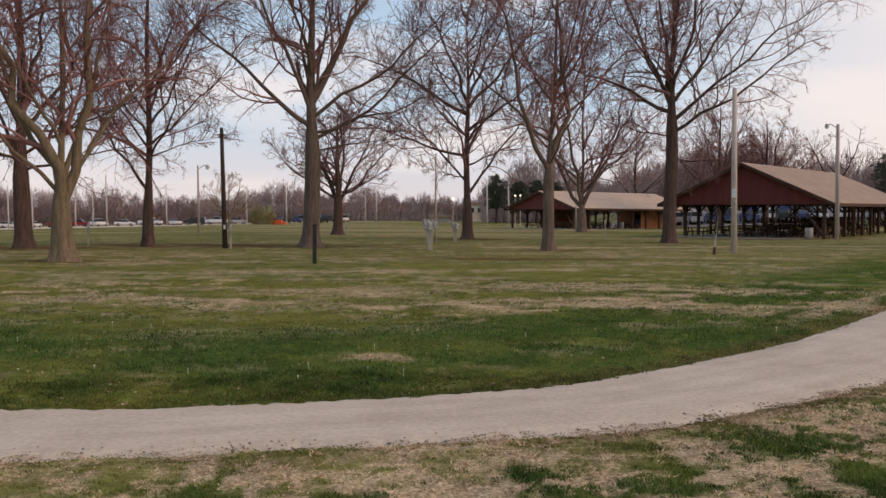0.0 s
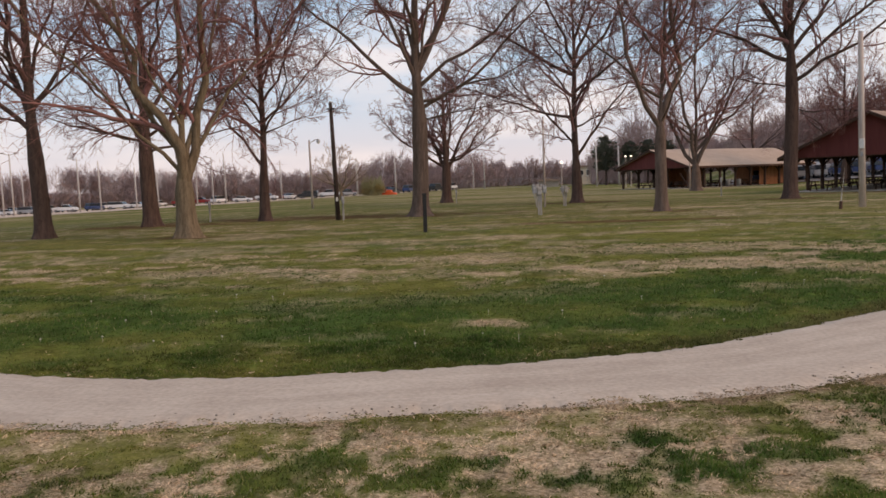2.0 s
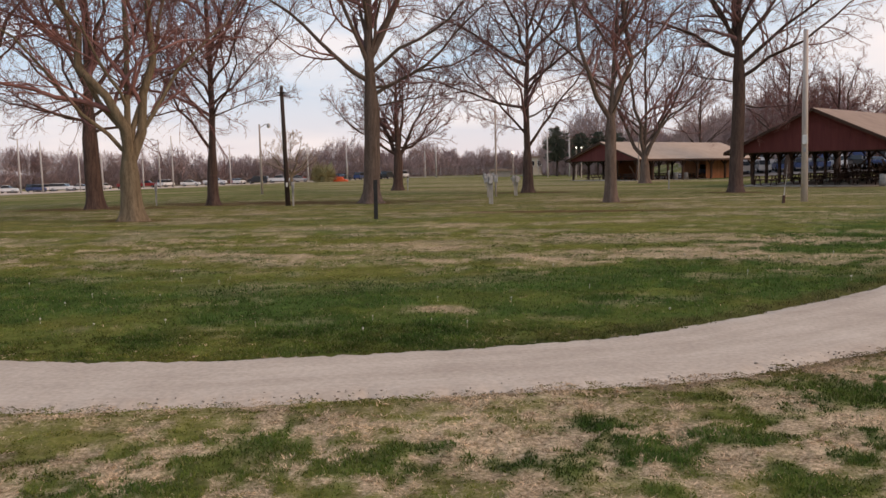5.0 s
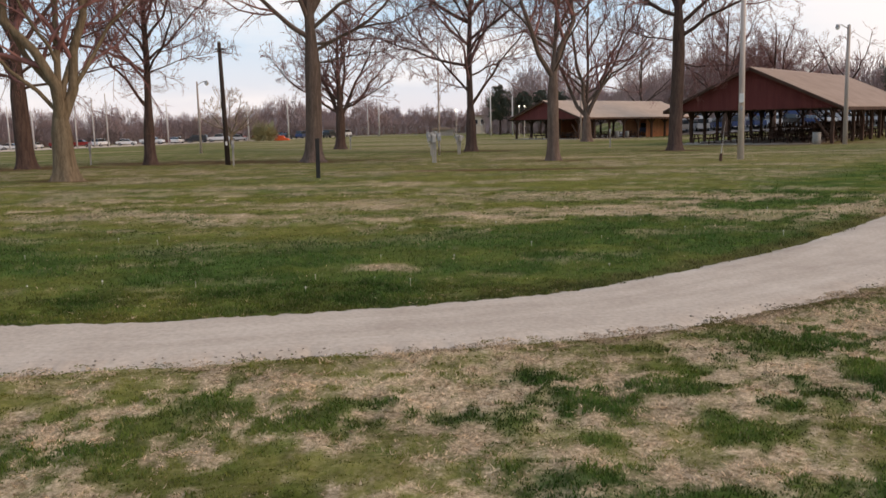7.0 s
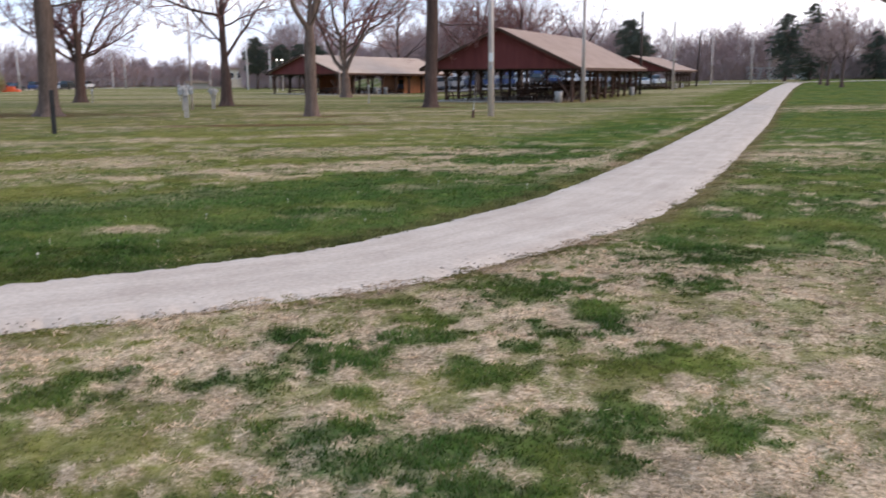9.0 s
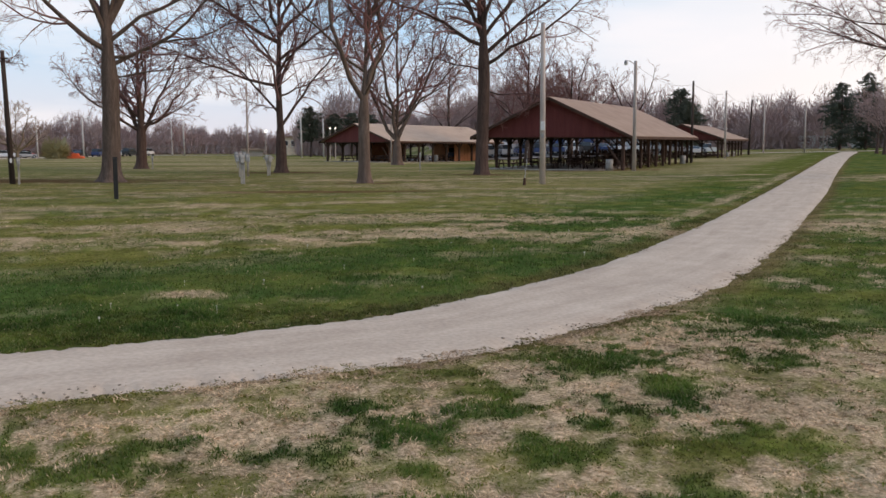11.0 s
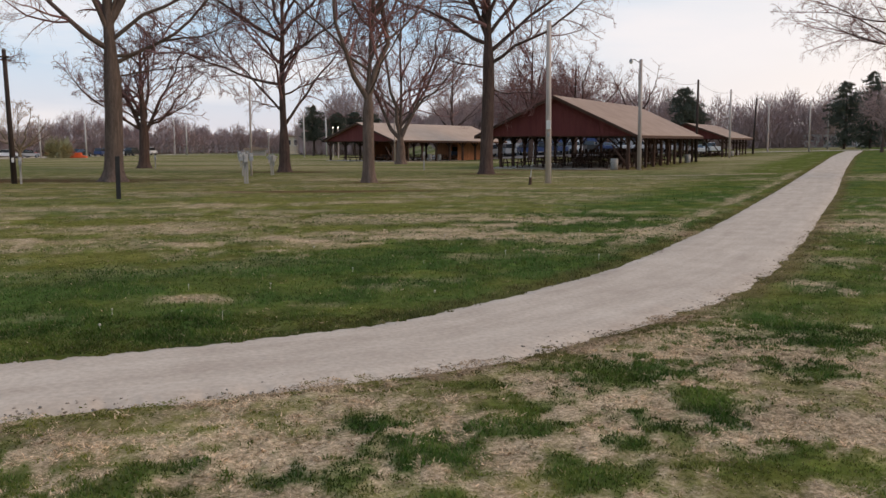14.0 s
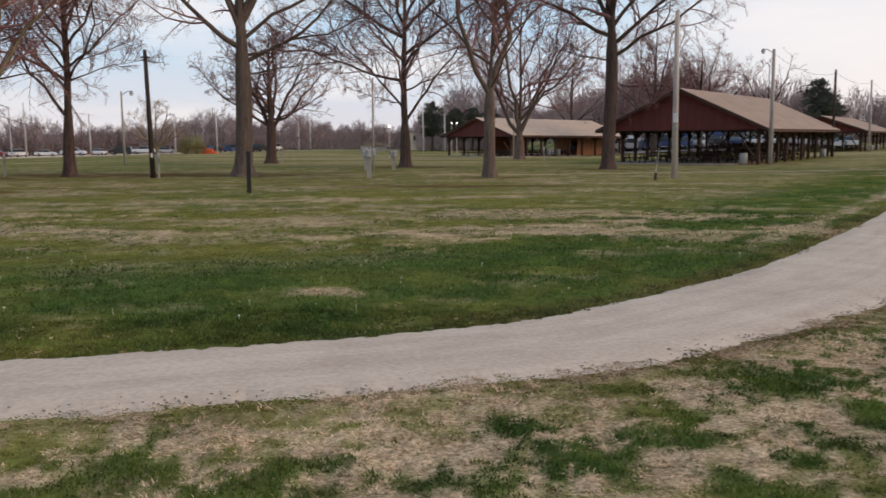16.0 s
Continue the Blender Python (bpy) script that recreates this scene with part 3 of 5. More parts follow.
    near_lush, near = near_lush * (1 - behind) + 0.5 * behind, near * (1 - behind) + 0.4 * behind
    return np.maximum(near, worn * (x > 5)) * n + far * (1 - n), near_lush * n + far_lush * (1 - n)


LITTER = [(-13.5, 45.5, 8, 2.4), (-20.8, 40.6, 4, 2), (0.5, 60.2, 3.2, 1.6), (-15.8, 43.6, 3, 1.2), (-13.7, 29.3, 1.2, .8), (13.4, 54.7, 2.2, 1.4), (4.3, 41.2, 1.2, .8), (-7.6, 43.7, 1.8, 1.2), (2, 33, 4, .7), (22, 64.2, 8, 1.5)]


def soil_at(x, y, sd):
    """Bare earth and old leaves round the trunks, and worn earth along the path's edges."""
    worn = smooth(0.42, 0.08, np.abs(sd) - half_w(x) + 0.5 * (fbm(x, y, 0.4, 73, 3) - 0.5)) * np.where(sd < 0, 0.5, 0.4) * smooth(-2, 3, x)
    return np.maximum(worn, 0.9 * blobs(x, y, LITTER, 2.0 * (fbm(x, y, 0.8, 71, 3) - 0.5)))


def set_float(me, name, values):
    at = me.attributes.new(name, "FLOAT", "POINT")
    at.data.foreach_set("value", np.asarray(values, np.float32))


def tuft_z(x, y):
    return ((fbm(x, y, 0.35, 5, 3) - 0.5) * 0.07 + (fbm(x, y, 0.11, 6, 2) - 0.5) * 0.03) * smooth(60, 15, np.hypot(x, y))


rings = np.concatenate([[0.02], np.geomspace(0.12, 2.15, 36), 2.2 * 1.0235 ** np.arange(0, 232), [700, 1200, 2500, 4500]])
front = np.radians(np.linspace(-48, 50, 410))
back = np.radians(np.linspace(50, 312, 70)[1:-1])
angles = np.concatenate([front, back])
gx, gy = (rings[:, None] * np.sin(angles)[None]).ravel(), (rings[:, None] * np.cos(angles)[None]).ravel()
g_sd = from_path(gx, gy)
g_dry, g_lush = cover(gx, gy, g_sd)
gz = rise_z(gx) + bank(gx, gy)
tuft = tuft_z(gx, gy)
gz = gz + tuft * smooth(-0.1, 0.3, np.abs(g_sd) - half_w(gx)) - 0.045 * smooth(0.25, -0.15, np.abs(g_sd) - half_w(gx))
idx = np.arange(len(rings) * len(angles)).reshape(len(rings), len(angles))
q = np.stack([idx[:-1], idx[1:], np.roll(idx[1:], -1, 1), np.roll(idx[:-1], -1, 1)], -1).reshape(-1, 4)
me = mesh_from("ground", np.stack([gx, gy, gz], 1), q, TURF, True)
set_float(me, "dry", g_dry)
set_float(me, "lush", g_lush)
set_float(me, "soil", soil_at(gx, gy, g_sd))
ground = tagged(new("ground", me), "mottled spring turf, green and straw coloured", "grass", kind="structure")

# footpath of crushed limestone, with ragged edges
s_line = spline(BENDS, 90)
tan = np.gradient(s_line, axis=0)
tan /= np.linalg.norm(tan, axis=1, keepdims=True)
nrm = np.stack([-tan[:, 1], tan[:, 0]], 1)
cols = np.linspace(-1, 1, 15)
s_len = np.concatenate([[0], np.cumsum(np.linalg.norm(np.diff(s_line, axis=0), axis=1))])
wl_ = half_w(s_line[:, 0]) + 0.07 * (fbm(s_len, 0 * s_len, 0.5, 41) - 0.5) + 0.13 * (fbm(s_len, 0 * s_len, 0.13, 43) - 0.5) + 0.07 * (fbm(s_len, 0 * s_len + 2, 0.05, 44, 2) - 0.5)
rag = 0.35 + 0.65 * smooth(20, 9, s_line[:, 1])
wr_ = half_w(s_line[:, 0]) + rag * (0.34 * (fbm(s_len, 0 * s_len + 9, 0.45, 47) - 0.5) + 0.2 * (fbm(s_len, 0 * s_len + 5, 0.12, 53) - 0.5))
width = np.where(cols[None] > 0, wl_[:, None], wr_[:, None]) * cols[None]
px_ = s_line[:, None, 0] + nrm[:, None, 0] * width
py_ = s_line[:, None, 1] + nrm[:, None, 1] * width
pz_ = rise_z(px_) + 0.008 - 0.06 * np.abs(cols[None]) ** 8 + 0.002 * (fbm(px_.ravel(), py_.ravel(), 0.5, 61).reshape(px_.shape) - 0.5)
idx = np.arange(px_.size).reshape(px_.shape)
q = np.stack([idx[:-1, :-1], idx[:-1, 1:], idx[1:, 1:], idx[1:, :-1]], -1).reshape(-1, 4)[:, ::-1]


def gravel():
    m, n, l, b = material("crushed_limestone", (0.42, 0.38, 0.34), 0.95, spec=0.15)
    tc = n.new("ShaderNodeTexCoord")
    big, fine, grit = n.new("ShaderNodeTexNoise"), n.new("ShaderNodeTexNoise"), n.new("ShaderNodeTexVoronoi")
    big.inputs["Scale"].default_value, big.inputs["Detail"].default_value = 1.7, 8
    fine.inputs["Scale"].default_value, fine.inputs["Detail"].default_value = 22, 6
    grit.inputs["Scale"].default_value = 70
    for nd in (big, fine, grit):
        l.new(tc.outputs["Object"], nd.inputs["Vector"])
    # wheel and foot wear runs lengthwise
    al, ac, cb, wear = n.new("ShaderNodeAttribute"), n.new("ShaderNodeAttribute"), n.new("ShaderNodeCombineXYZ"), n.new("ShaderNodeTexNoise")
    al.attribute_name, ac.attribute_name = "along", "across"
    l.new(al.outputs["Fac"], cb.inputs[0])
    l.new(ac.outputs["Fac"], cb.inputs[1])
    l.new(cb.outputs[0], wear.inputs["Vector"])
    wear.inputs["Scale"].default_value, wear.inputs["Detail"].default_value, wear.inputs["Roughness"].default_value = 1.0, 5, 0.6
    blot, blr = n.new("ShaderNodeMixRGB"), n.new("ShaderNodeMapRange")
    blot.inputs[0].default_value = 0.62
    l.new(big.outputs[0], blot.inputs[1])
    l.new(wear.outputs[0], blot.inputs[2])
    blr.inputs["From Min"].default_value, blr.inputs["From Max"].default_value = 0.34, 0.66
    l.new(blot.outputs[0], blr.inputs["Value"])
    m1, m2 = n.new("ShaderNodeMixRGB"), n.new("ShaderNodeMixRGB")
    m1.inputs[1].default_value, m1.inputs[2].default_value = (0.405, 0.322, 0.252, 1), (0.555, 0.462, 0.37, 1)
    l.new(blr.outputs[0], m1.inputs[0])
    m2.blend_type = "OVERLAY"
    m2.inputs[0].default_value = 0.3
    l.new(m1.outputs[0], m2.inputs[1])
    l.new(fine.outputs[0], m2.inputs[2])
    l.new(m2.outputs[0], b.inputs["Base Color"])
    bp = n.new("ShaderNodeBump")
    bp.inputs["Strength"].default_value, bp.inputs["Distance"].default_value = 0.12, 0.006
    l.new(grit.outputs["Distance"], bp.inputs["Height"])
    l.new(bp.outputs[0], b.inputs["Normal"])
    return m


GRAVEL = gravel()
me = mesh_from("footpath", np.stack([px_, py_, pz_], -1), q, GRAVEL, True)
set_float(me, "along", np.repeat(s_len * 0.42, len(cols)))
set_float(me, "across", (width * 3.2).ravel())
footpath = tagged(new("footpath", me), "pale crushed limestone footpath with ragged edges", "path", kind="structure")


def sheet(name, pts, mat, label, category, lift=0.05, nx=24, ny=3):
    """A flat strip between two lines of two corners each, laid over the ground: pts = (a0, a1, b0, b1)."""
    a0, a1, b0, b1 = [np.array(p, float) for p in pts]
    u, v = np.linspace(0, 1, nx)[:, None, None], np.linspace(0, 1, ny)[None, :, None]
    p = (a0 * (1 - u) + a1 * u) * (1 - v) + (b0 * (1 - u) + b1 * u) * v
    z = rise_z(p[..., 0]) + bank(p[..., 0], p[..., 1]) + lift
    idx = np.arange(nx * ny).reshape(nx, ny)
    f = np.stack([idx[:-1, :-1], idx[1:, :-1], idx[1:, 1:], idx[:-1, 1:]], -1).reshape(-1, 4)
    me = mesh_from(name, np.concatenate([p, z[..., None]], -1), f, mat)
    return tagged(new(name, me), label, category, kind="structure")


sheet("parking_lot", ((-150, 20), (-43, 196), (-270, 215), (-20, 232)), TAN_LOT, "pale tan gravel parking lot", "parking lot")
sheet("road", ((46, 140), (150, 118), (46, 146), (150, 124)), CONCRETE, "pale concrete park road", "road", 0.06)


# ---- shelters ----
def pavilion(at, turn, tilt, half, length, eave, ridge, bays, label, wall=None, over=0.55, roof=SHINGLE):
    """An open timber picnic shelter: its gable front at the origin, running along +y."""
    p = thing("picnic_shelter", pose(*at, tilt, 0, turn), label, "shelter", "picnic shelters")
    part("slab", box(bmesh.new(), (-half, -0.3, -0.6), (half, length + 0.3, 0.05), 0.02), CONCRETE, p, "pale concrete slab")
    slope = (ridge - eave) / half
    for sx in (-1, 1):
        bm = bmesh.new()
        out = half + over
        z_out = eave - slope * over
        prism(bm, [(0, ridge + 0.14), (sx * out, z_out + 0.14), (sx * out, z_out), (0, ridge)], -0.6, length + 0.6)
        part("roof_slope", bm, roof, p)
        bm = bmesh.new()
        prism(bm, [(0, ridge + 0.12), (sx * out, z_out + 0.12), (sx * out, z_out - 0.1), (0, ridge - 0.1)], -0.66, -0.603)
        part("barge_board", bm, BROWN_WOOD, p, "dark brown barge board")
        part("eave_board", box(bmesh.new(), (sx * out - 0.03, -0.6, z_out - 0.12), (sx * out + 0.03, length + 0.6, z_out + 0.1)), BROWN_WOOD, p)
        part("eave_beam", box(bmesh.new(), (sx * (half - 0.35) - 0.09, 0, eave - 0.22), (sx * (half - 0.35) + 0.09, length, eave)), BROWN_WOOD, p)
    # boarded gables
    for y in (-0.1, length + 0.02):
        n = 34
        for i in range(n):
            a, b = -half + 2 * half * i / n, -half + 2 * half * (i + 1) / n
            za, zb = ridge - abs(a) * slope - 0.02, ridge - abs(b) * slope - 0.02
            zm = [(0, ridge - 0.02)] if a < 0 < b else []
            bm = bmesh.new()
            prism(bm, [(a + 0.003, eave - 0.18), (b - 0.003, eave - 0.18), (b - 0.003, max(zb, eave - 0.1)), *zm, (a + 0.003, max(za, eave - 0.1))], y, y + 0.05 + 0.006 * (i % 2))
            part("gable_board", bm, RED_WOOD, p, "red-brown stained board")
        part("tie_beam", box(bmesh.new(), (-half, y + 0.1, eave - 0.26), (half, y + 0.28, eave - 0.03)), BROWN_WOOD, p)
    xs = half - 0.35

    def post(x, y, braces):
        bm = bmesh.new()
        box(bm, (x - 0.11, y - 0.11, 0.05), (x + 0.11, y + 0.11, eave - 0.1))
        for dx, dy in braces:
            beam(bm, (x, y, eave - 0.95), (x + dx * 0.75, y + dy * 0.75, eave - 0.16), 0.12, 0.12)
        part("post", bm, BROWN_WOOD, p)

    for i in range(bays + 1):
        y = 0.15 + (length - 0.3) * i / bays
        for sx in (-1, 1):
            post(sx * xs, y, ((-sx, 0), (0, 1), (0, -1)))
            # rafters tie each pair of posts
        bm = bmesh.new()
        for sx in (-1, 1):
            beam(bm, (sx * xs, y, eave - 0.05), (0, y, ridge - 0.12), 0.1, 0.2)
        box(bm, (-xs, y - 0.06, eave - 0.2), (xs, y + 0.06, eave - 0.02))
        part("roof_truss", bm, BROWN_WOOD, p)
    for fx in (-0.62, -0.25, 0.25, 0.62):
        post(xs * fx, length - 0.15, ((1, 0), (-1, 0)))
    for dx in (-1.8, 1.8):      # long raking braces at the far end
        part("raking_brace", beam(bmesh.new(), (-0.47 * half, length - 0.3, eave - 0.15), (-0.47 * half + dx, length - 0.3, 1.0), 0.14, 0.14), BROWN_WOOD, p)
    part("raking_brace", beam(bmesh.new(), (half - 1.6, 0.15, eave - 0.9), (half - 0.5, 0.15, 0.5), 0.12, 0.12), BROWN_WOOD, p)
    if wall:
        y0, y1 = wall
        for i in range(16):
            a, b = 8 + (y0 - 8) * i / 16, 8 + (y0 - 8) * (i + 1) / 16
            part("wall_board", box(bmesh.new(), (0.4 - xs, a + 0.01, 0.06), (0.45 - xs + 0.012 * (i % 2), b - 0.01, eave - 0.25)), ORANGE_WALL, p, "orange-brown board")
        for i in range(22):
            a, b = y0 + (y1 - y0) * i / 22, y0 + (y1 - y0) * (i + 1) / 22
            part("wall_board", box(bmesh.new(), (xs - 1.6, a + 0.01, 0.06), (xs - 1.55 + 0.012 * (i % 2), b - 0.01, eave - 0.25)), ORANGE_WALL, p, "orange-brown board")
        part("end_wall", box(bmesh.new(), (-xs, y1 - 0.1, 0.06), (xs - 1.66, y1, eave - 0.28)), ORANGE_WALL, p)
    return p


PAV1 = pose(21.93, 66.95, 0.0, 0.6, 0, -38)
PAV2 = pose(10.4, 112.0, 0.0, 0.0, 0, -52)
PAV3 = pose(53.0, 106.5, 0.5, 0.5, 0, -38)
pavilion((21.93, 66.95, 0.0), -38, 0.6, 6.3, 25, 2.85, 5.75, 9, "open picnic shelter with red-brown gable and tan shingle roof")
pavilion((10.4, 112.0, 0.0), -52, 0.0, 6.2, 22, 2.75, 4.85, 8, "open picnic shelter with tan roof and orange-brown end", wall=(14.5, 21.5), roof=PALE_ROOF)
pavilion((53.0, 106.5, 0.5), -38, 0.5, 5.0, 21, 2.75, 4.5, 7, "small picnic shelter with tan shingle roof")


def picnic_table(m, label="dark brown wooden picnic table on a slab"):
    t = thing("picnic_table", m, label, "picnic table", "picnic tables")
    for i in range(4):
        part("top_plank", box(bmesh.new(), (-0.36 + i * 0.185, -0.95, 0.71), (-0.36 + i * 0.185 + 0.175, 0.95, 0.75), 0.005), BROWN_WOOD, t)
    for sx in (-1, 1):
        part("bench", box(bmesh.new(), (sx * 0.72 - 0.13, -0.95, 0.41), (sx * 0.72 + 0.13, 0.95, 0.45), 0.005), BROWN_WOOD, t)
    for y in (-0.65, 0.65):
        bm = bmesh.new()
        for sx in (-1, 1):
            beam(bm, (sx * 0.28, y, 0.7), (sx * 0.6, y, 0.0), 0.09, 0.04)
        box(bm, (-0.8, y - 0.02, 0.33), (0.8, y + 0.02, 0.41))
        part("leg_frame", bm, BROWN_WOOD, t)
    return t


first_table = picnic_table(PAV1 @ pose(-4.4, 1.8, 0.05, 0, 0, 90))
for i in range(1, 10):
    for x in (-4.2, -1.5, 1.4, 4.1):
        if (i * 7 + int(x * 3)) % 5:
            copy_thing(first_table, PAV1 @ pose(x + 0.15 * math.sin(i * 3 + x), 1.0 + i * 2.35, 0.05, 0, 0, 90 + 4 * math.sin(i + x)))
for i in range(2, 9):
    for x in (0.2, 1.9, 3.6):
        copy_thing(first_table, PAV1 @ pose(x, 1.9 + i * 2.1, 0.82, 180, 0, 90 + 5 * math.sin(i * 2 + x)) @ pose(0, 0, -0.76))
for i in range(7):
    for x in (-3.6, 0, 3.4):
        copy_thing(first_table, PAV2 @ pose(x, 1.6 + i * 2.4, 0.05, 0, 0, 90 + 3 * math.sin(i * 2 + x)))
for i in range(5):
    for x in (-2.2, 2.2):
        copy_thing(first_table, PAV3 @ pose(x, 2 + i * 3.2, 0.05, 0, 0, 90))


def litter_bin(m):
    t = thing("litter_bin", m, "pale grey steel barrel litter bin", "litter bin", "litter bins")
    bm = bmesh.new()
    rod(bm, (0, 0, 0), (0, 0, 0.86), 0.29, 0.29, 16)
    part("barrel", bm, PARK_GREY, t, "pale weathered barrel", True)
    bm = bmesh.new()
    for z in (0.29, 0.58, 0.86):
        rod(bm, (0, 0, z - 0.015), (0, 0, z + 0.015), 0.305, 0.305, 16)
    part("hoop", bm, GREY_METAL, t)
    return t


first_bin = litter_bin(PAV1 @ pose(5.1, -0.6, 0.05))
copy_thing(first_bin, PAV1 @ pose(6.2, 21.5, 0.05))
copy_thing(first_bin, PAV2 @ pose(5.4, 7.5, 0.05))
copy_thing(first_bin, PAV2 @ pose(5.2, 9.6, 0.05))
copy_thing(first_bin, PAV3 @ pose(4.6, 13, 0.05))
copy_thing(first_bin, PAV3 @ pose(4.6, 8, 0.05))


# ---- poles ----
def lean_pose(x, y, lean=-0.5):
    """At a place on the ground, turned to the viewer's stand and leaning by degrees."""
    return pose(x, y, ground_z(x, y), 0, lean, math.degrees(math.atan2(-x, y)))


def utility_pole(x, y, height, r, mat, label, lamp=0, lean=-0.7, arms=()):
    t = thing("utility_pole", lean_pose(x, y, lean), label, "pole", "park poles")
    bm = bmesh.new()
    rod(bm, (0, 0, -0.3), (0, 0, height), r, r * 0.68, 14)
    part("shaft", bm, mat, t, smooth=True)
    part("cap", rod(bmesh.new(), (0, 0, height), (0, 0, height + 0.06), r * 0.7, r * 0.45, 12), GREY_METAL, t)
    if lamp:
        bm = bmesh.new()
        rod(bm, (0, 0, height - 0.25), (lamp * 0.45, -0.15, height + 0.05), 0.03, 0.03, 6)
        rod(bm, (lamp * 0.45, -0.15, height + 0.05), (lamp * 0.8, -0.2, height + 0.06), 0.03, 0.03, 6)
        part("lamp_arm", bm, GREY_METAL, t)
        bm = bmesh.new()
        rod(bm, (lamp * 0.72, -0.2, height + 0.1), (lamp * 0.72, -0.2, height - 0.12), 0.09, 0.17, 10)
        part("lamp_head", bm, GREY_METAL, t, "grey metal lamp head")
        part("lens", rod(bmesh.new(), (lamp * 0.72, -0.2, height - 0.12), (lamp * 0.72, -0.2, height - 0.26), 0.15, 0.1, 10), WHITE, t)
    for z, w, d, h, m in arms:
        part("box", box(bmesh.new(), (-w / 2, -r - d, z), (w / 2, -r * 0.8, z + h), 0.01), m, t)
    return t


utility_pole(12.75, 39.85, 7.55, 0.155, POLE_GREY, "weathered grey wooden utility pole with a small box", arms=((2.55, 0.2, 0.1, 0.42, WHITE), (2.2, 0.12, 0.05, 0.2, GREY_METAL)))
utility_pole(27.0, 61.9, 8.2, 0.17, POLE_GREY, "grey wooden pole with a lamp arm", lamp=-1)
utility_pole(42.3, 82.7, 8.3, 0.15, POLE_DARK, "dark wooden utility pole", lean=-0.4)
utility_pole(55.1, 99.0, 8.3, 0.15, POLE_GREY, "grey wooden utility pole")
utility_pole(70.9, 120.4, 8.3, 0.16, POLE_DARK, "dark wooden utility pole", lean=1.4, lamp=1)
utility_pole(83.3, 136.7, 8.3, 0.16, POLE_GREY, "pale wooden pole with a lamp", lamp=-1)
utility_pole(86.4, 129.5, 8.3, 0.15, POLE_GREY, "pale wooden utility pole")
utility_pole(105.8, 152.5, 8.3, 0.16, POLE_GREY, "pale wooden utility pole")
utility_pole(112.0, 157.0, 7.0, 0.15, POLE_GREY, "pale wooden pole with a lamp", lamp=1, lean=3)
utility_pole(-11.48, 41.6, 5.85, 0.13, POLE_DARK, "dark creosoted wooden pole with fittings on top", lean=-1.4, arms=((0.95, 0.1, 0.06, 0.2, WHITE), (5.5, 0.42, 0.06, 0.07, POLE_DARK)))
utility_pole(-20.4, 66.2, 5.4, 0.1, POLE_GREY, "slim grey lamp pole on the grass", lamp=1, lean=-0.6)
utility_pole(-1.5, 52.5, 5.4, 0.07, POLE_GREY, "slim grey pole beside the meter posts", lean=0)
utility_pole(12.3, 92.0, 5.2, 0.09, POLE_GREY, "slim grey pole in front of the shelter", lean=-0.4)
utility_pole(26.2, 107.0, 6.0, 0.11, POLE_GREY, "slim grey pole beside the shelter", lean=-0.6)


def wire(a, b, sag, r=0.012):
    a, b = np.array(a, float), np.array(b, float)
    t = np.linspace(0, 1, 14)[:, None]
    p = a * (1 - t) + b * t
    p[:, 2] -= sag * 4 * (t * (1 - t))[:, 0]
    v, f = tubes(p[None], np.full((1, 14), r), 4)
    return tagged(new("overhead_wire", mesh_from("overhead_wire", v, f, BLACK)), "thin black overhead wire between the poles", "wire", "overhead wires")


wire((26.95, 61.9, 8.0), (42.3, 82.7, 8.4), 0.7)
wire((42.3, 82.7, 8.4), (55.1, 99.0, 8.7), 0.5)
wire((55.1, 99.0, 8.7), (70.9, 120.4, 9.1), 0.6)
wire((26.95, 61.9, 7.8), (30, 82, 6.0), 0.3)


# ---- posts and boxes on the grass ----
def black_post():
    t = thing("black_post", lean_pose(-4.9, 29.1, 0), "short black square metal post in the turf", "post")
    part("shaft", box(bmesh.new(), (-0.07, -0.07, -0.2), (0.07, 0.07, 1.3), 0.015), BLACK, t)
    part("cap", box(bmesh.new(), (-0.08, -0.08, 1.3), (0.08, 0.08, 1.34), 0.01), BLACK, t)


black_post()


def meter_stand(x, y, label, tall=1.45, boxes=3):
    """Meter boxes on a rail across two boards set close together."""
    t = thing("meter_stand", lean_pose(x, y, 0), label, "meter stand", "meter stands")
    for sx in ((-0.055, 0.055) if boxes > 1 else (0.0,)):
        part("post", box(bmesh.new(), (sx - 0.045, -0.03, -0.2), (sx + 0.045, 0.03, tall - 0.1 + sx), 0.008), PARK_GREY, t)
    if boxes > 1:
        part("rail", box(bmesh.new(), (-0.32, 0.032, tall - 0.3), (0.32, 0.075, tall - 0.16), 0.008), PARK_GREY, t)
    for i in range(boxes):
        cx = (i - (boxes - 1) / 2) * 0.235
        low, wide = tall - 0.42 - 0.05 * (i % 2), 0.095 if boxes > 1 else 0.07
        mb = part("meter_box", box(bmesh.new(), (cx - wide, -0.15, low), (cx + wide, -0.033, low + 0.36), 0.02), POLE_PALE if i % 2 else GREY_METAL, t, "grey metal meter box")
        part("dial", rod(bmesh.new(), (cx, -0.15, low + 0.25), (cx, -0.19, low + 0.25), 0.06, 0.055, 12), POLE_PALE, mb)
        part("conduit", rod(bmesh.new(), (cx, -0.06, low - 0.3), (cx, -0.06, low), 0.018, 0.018, 6), GREY_METAL, t)
    return t


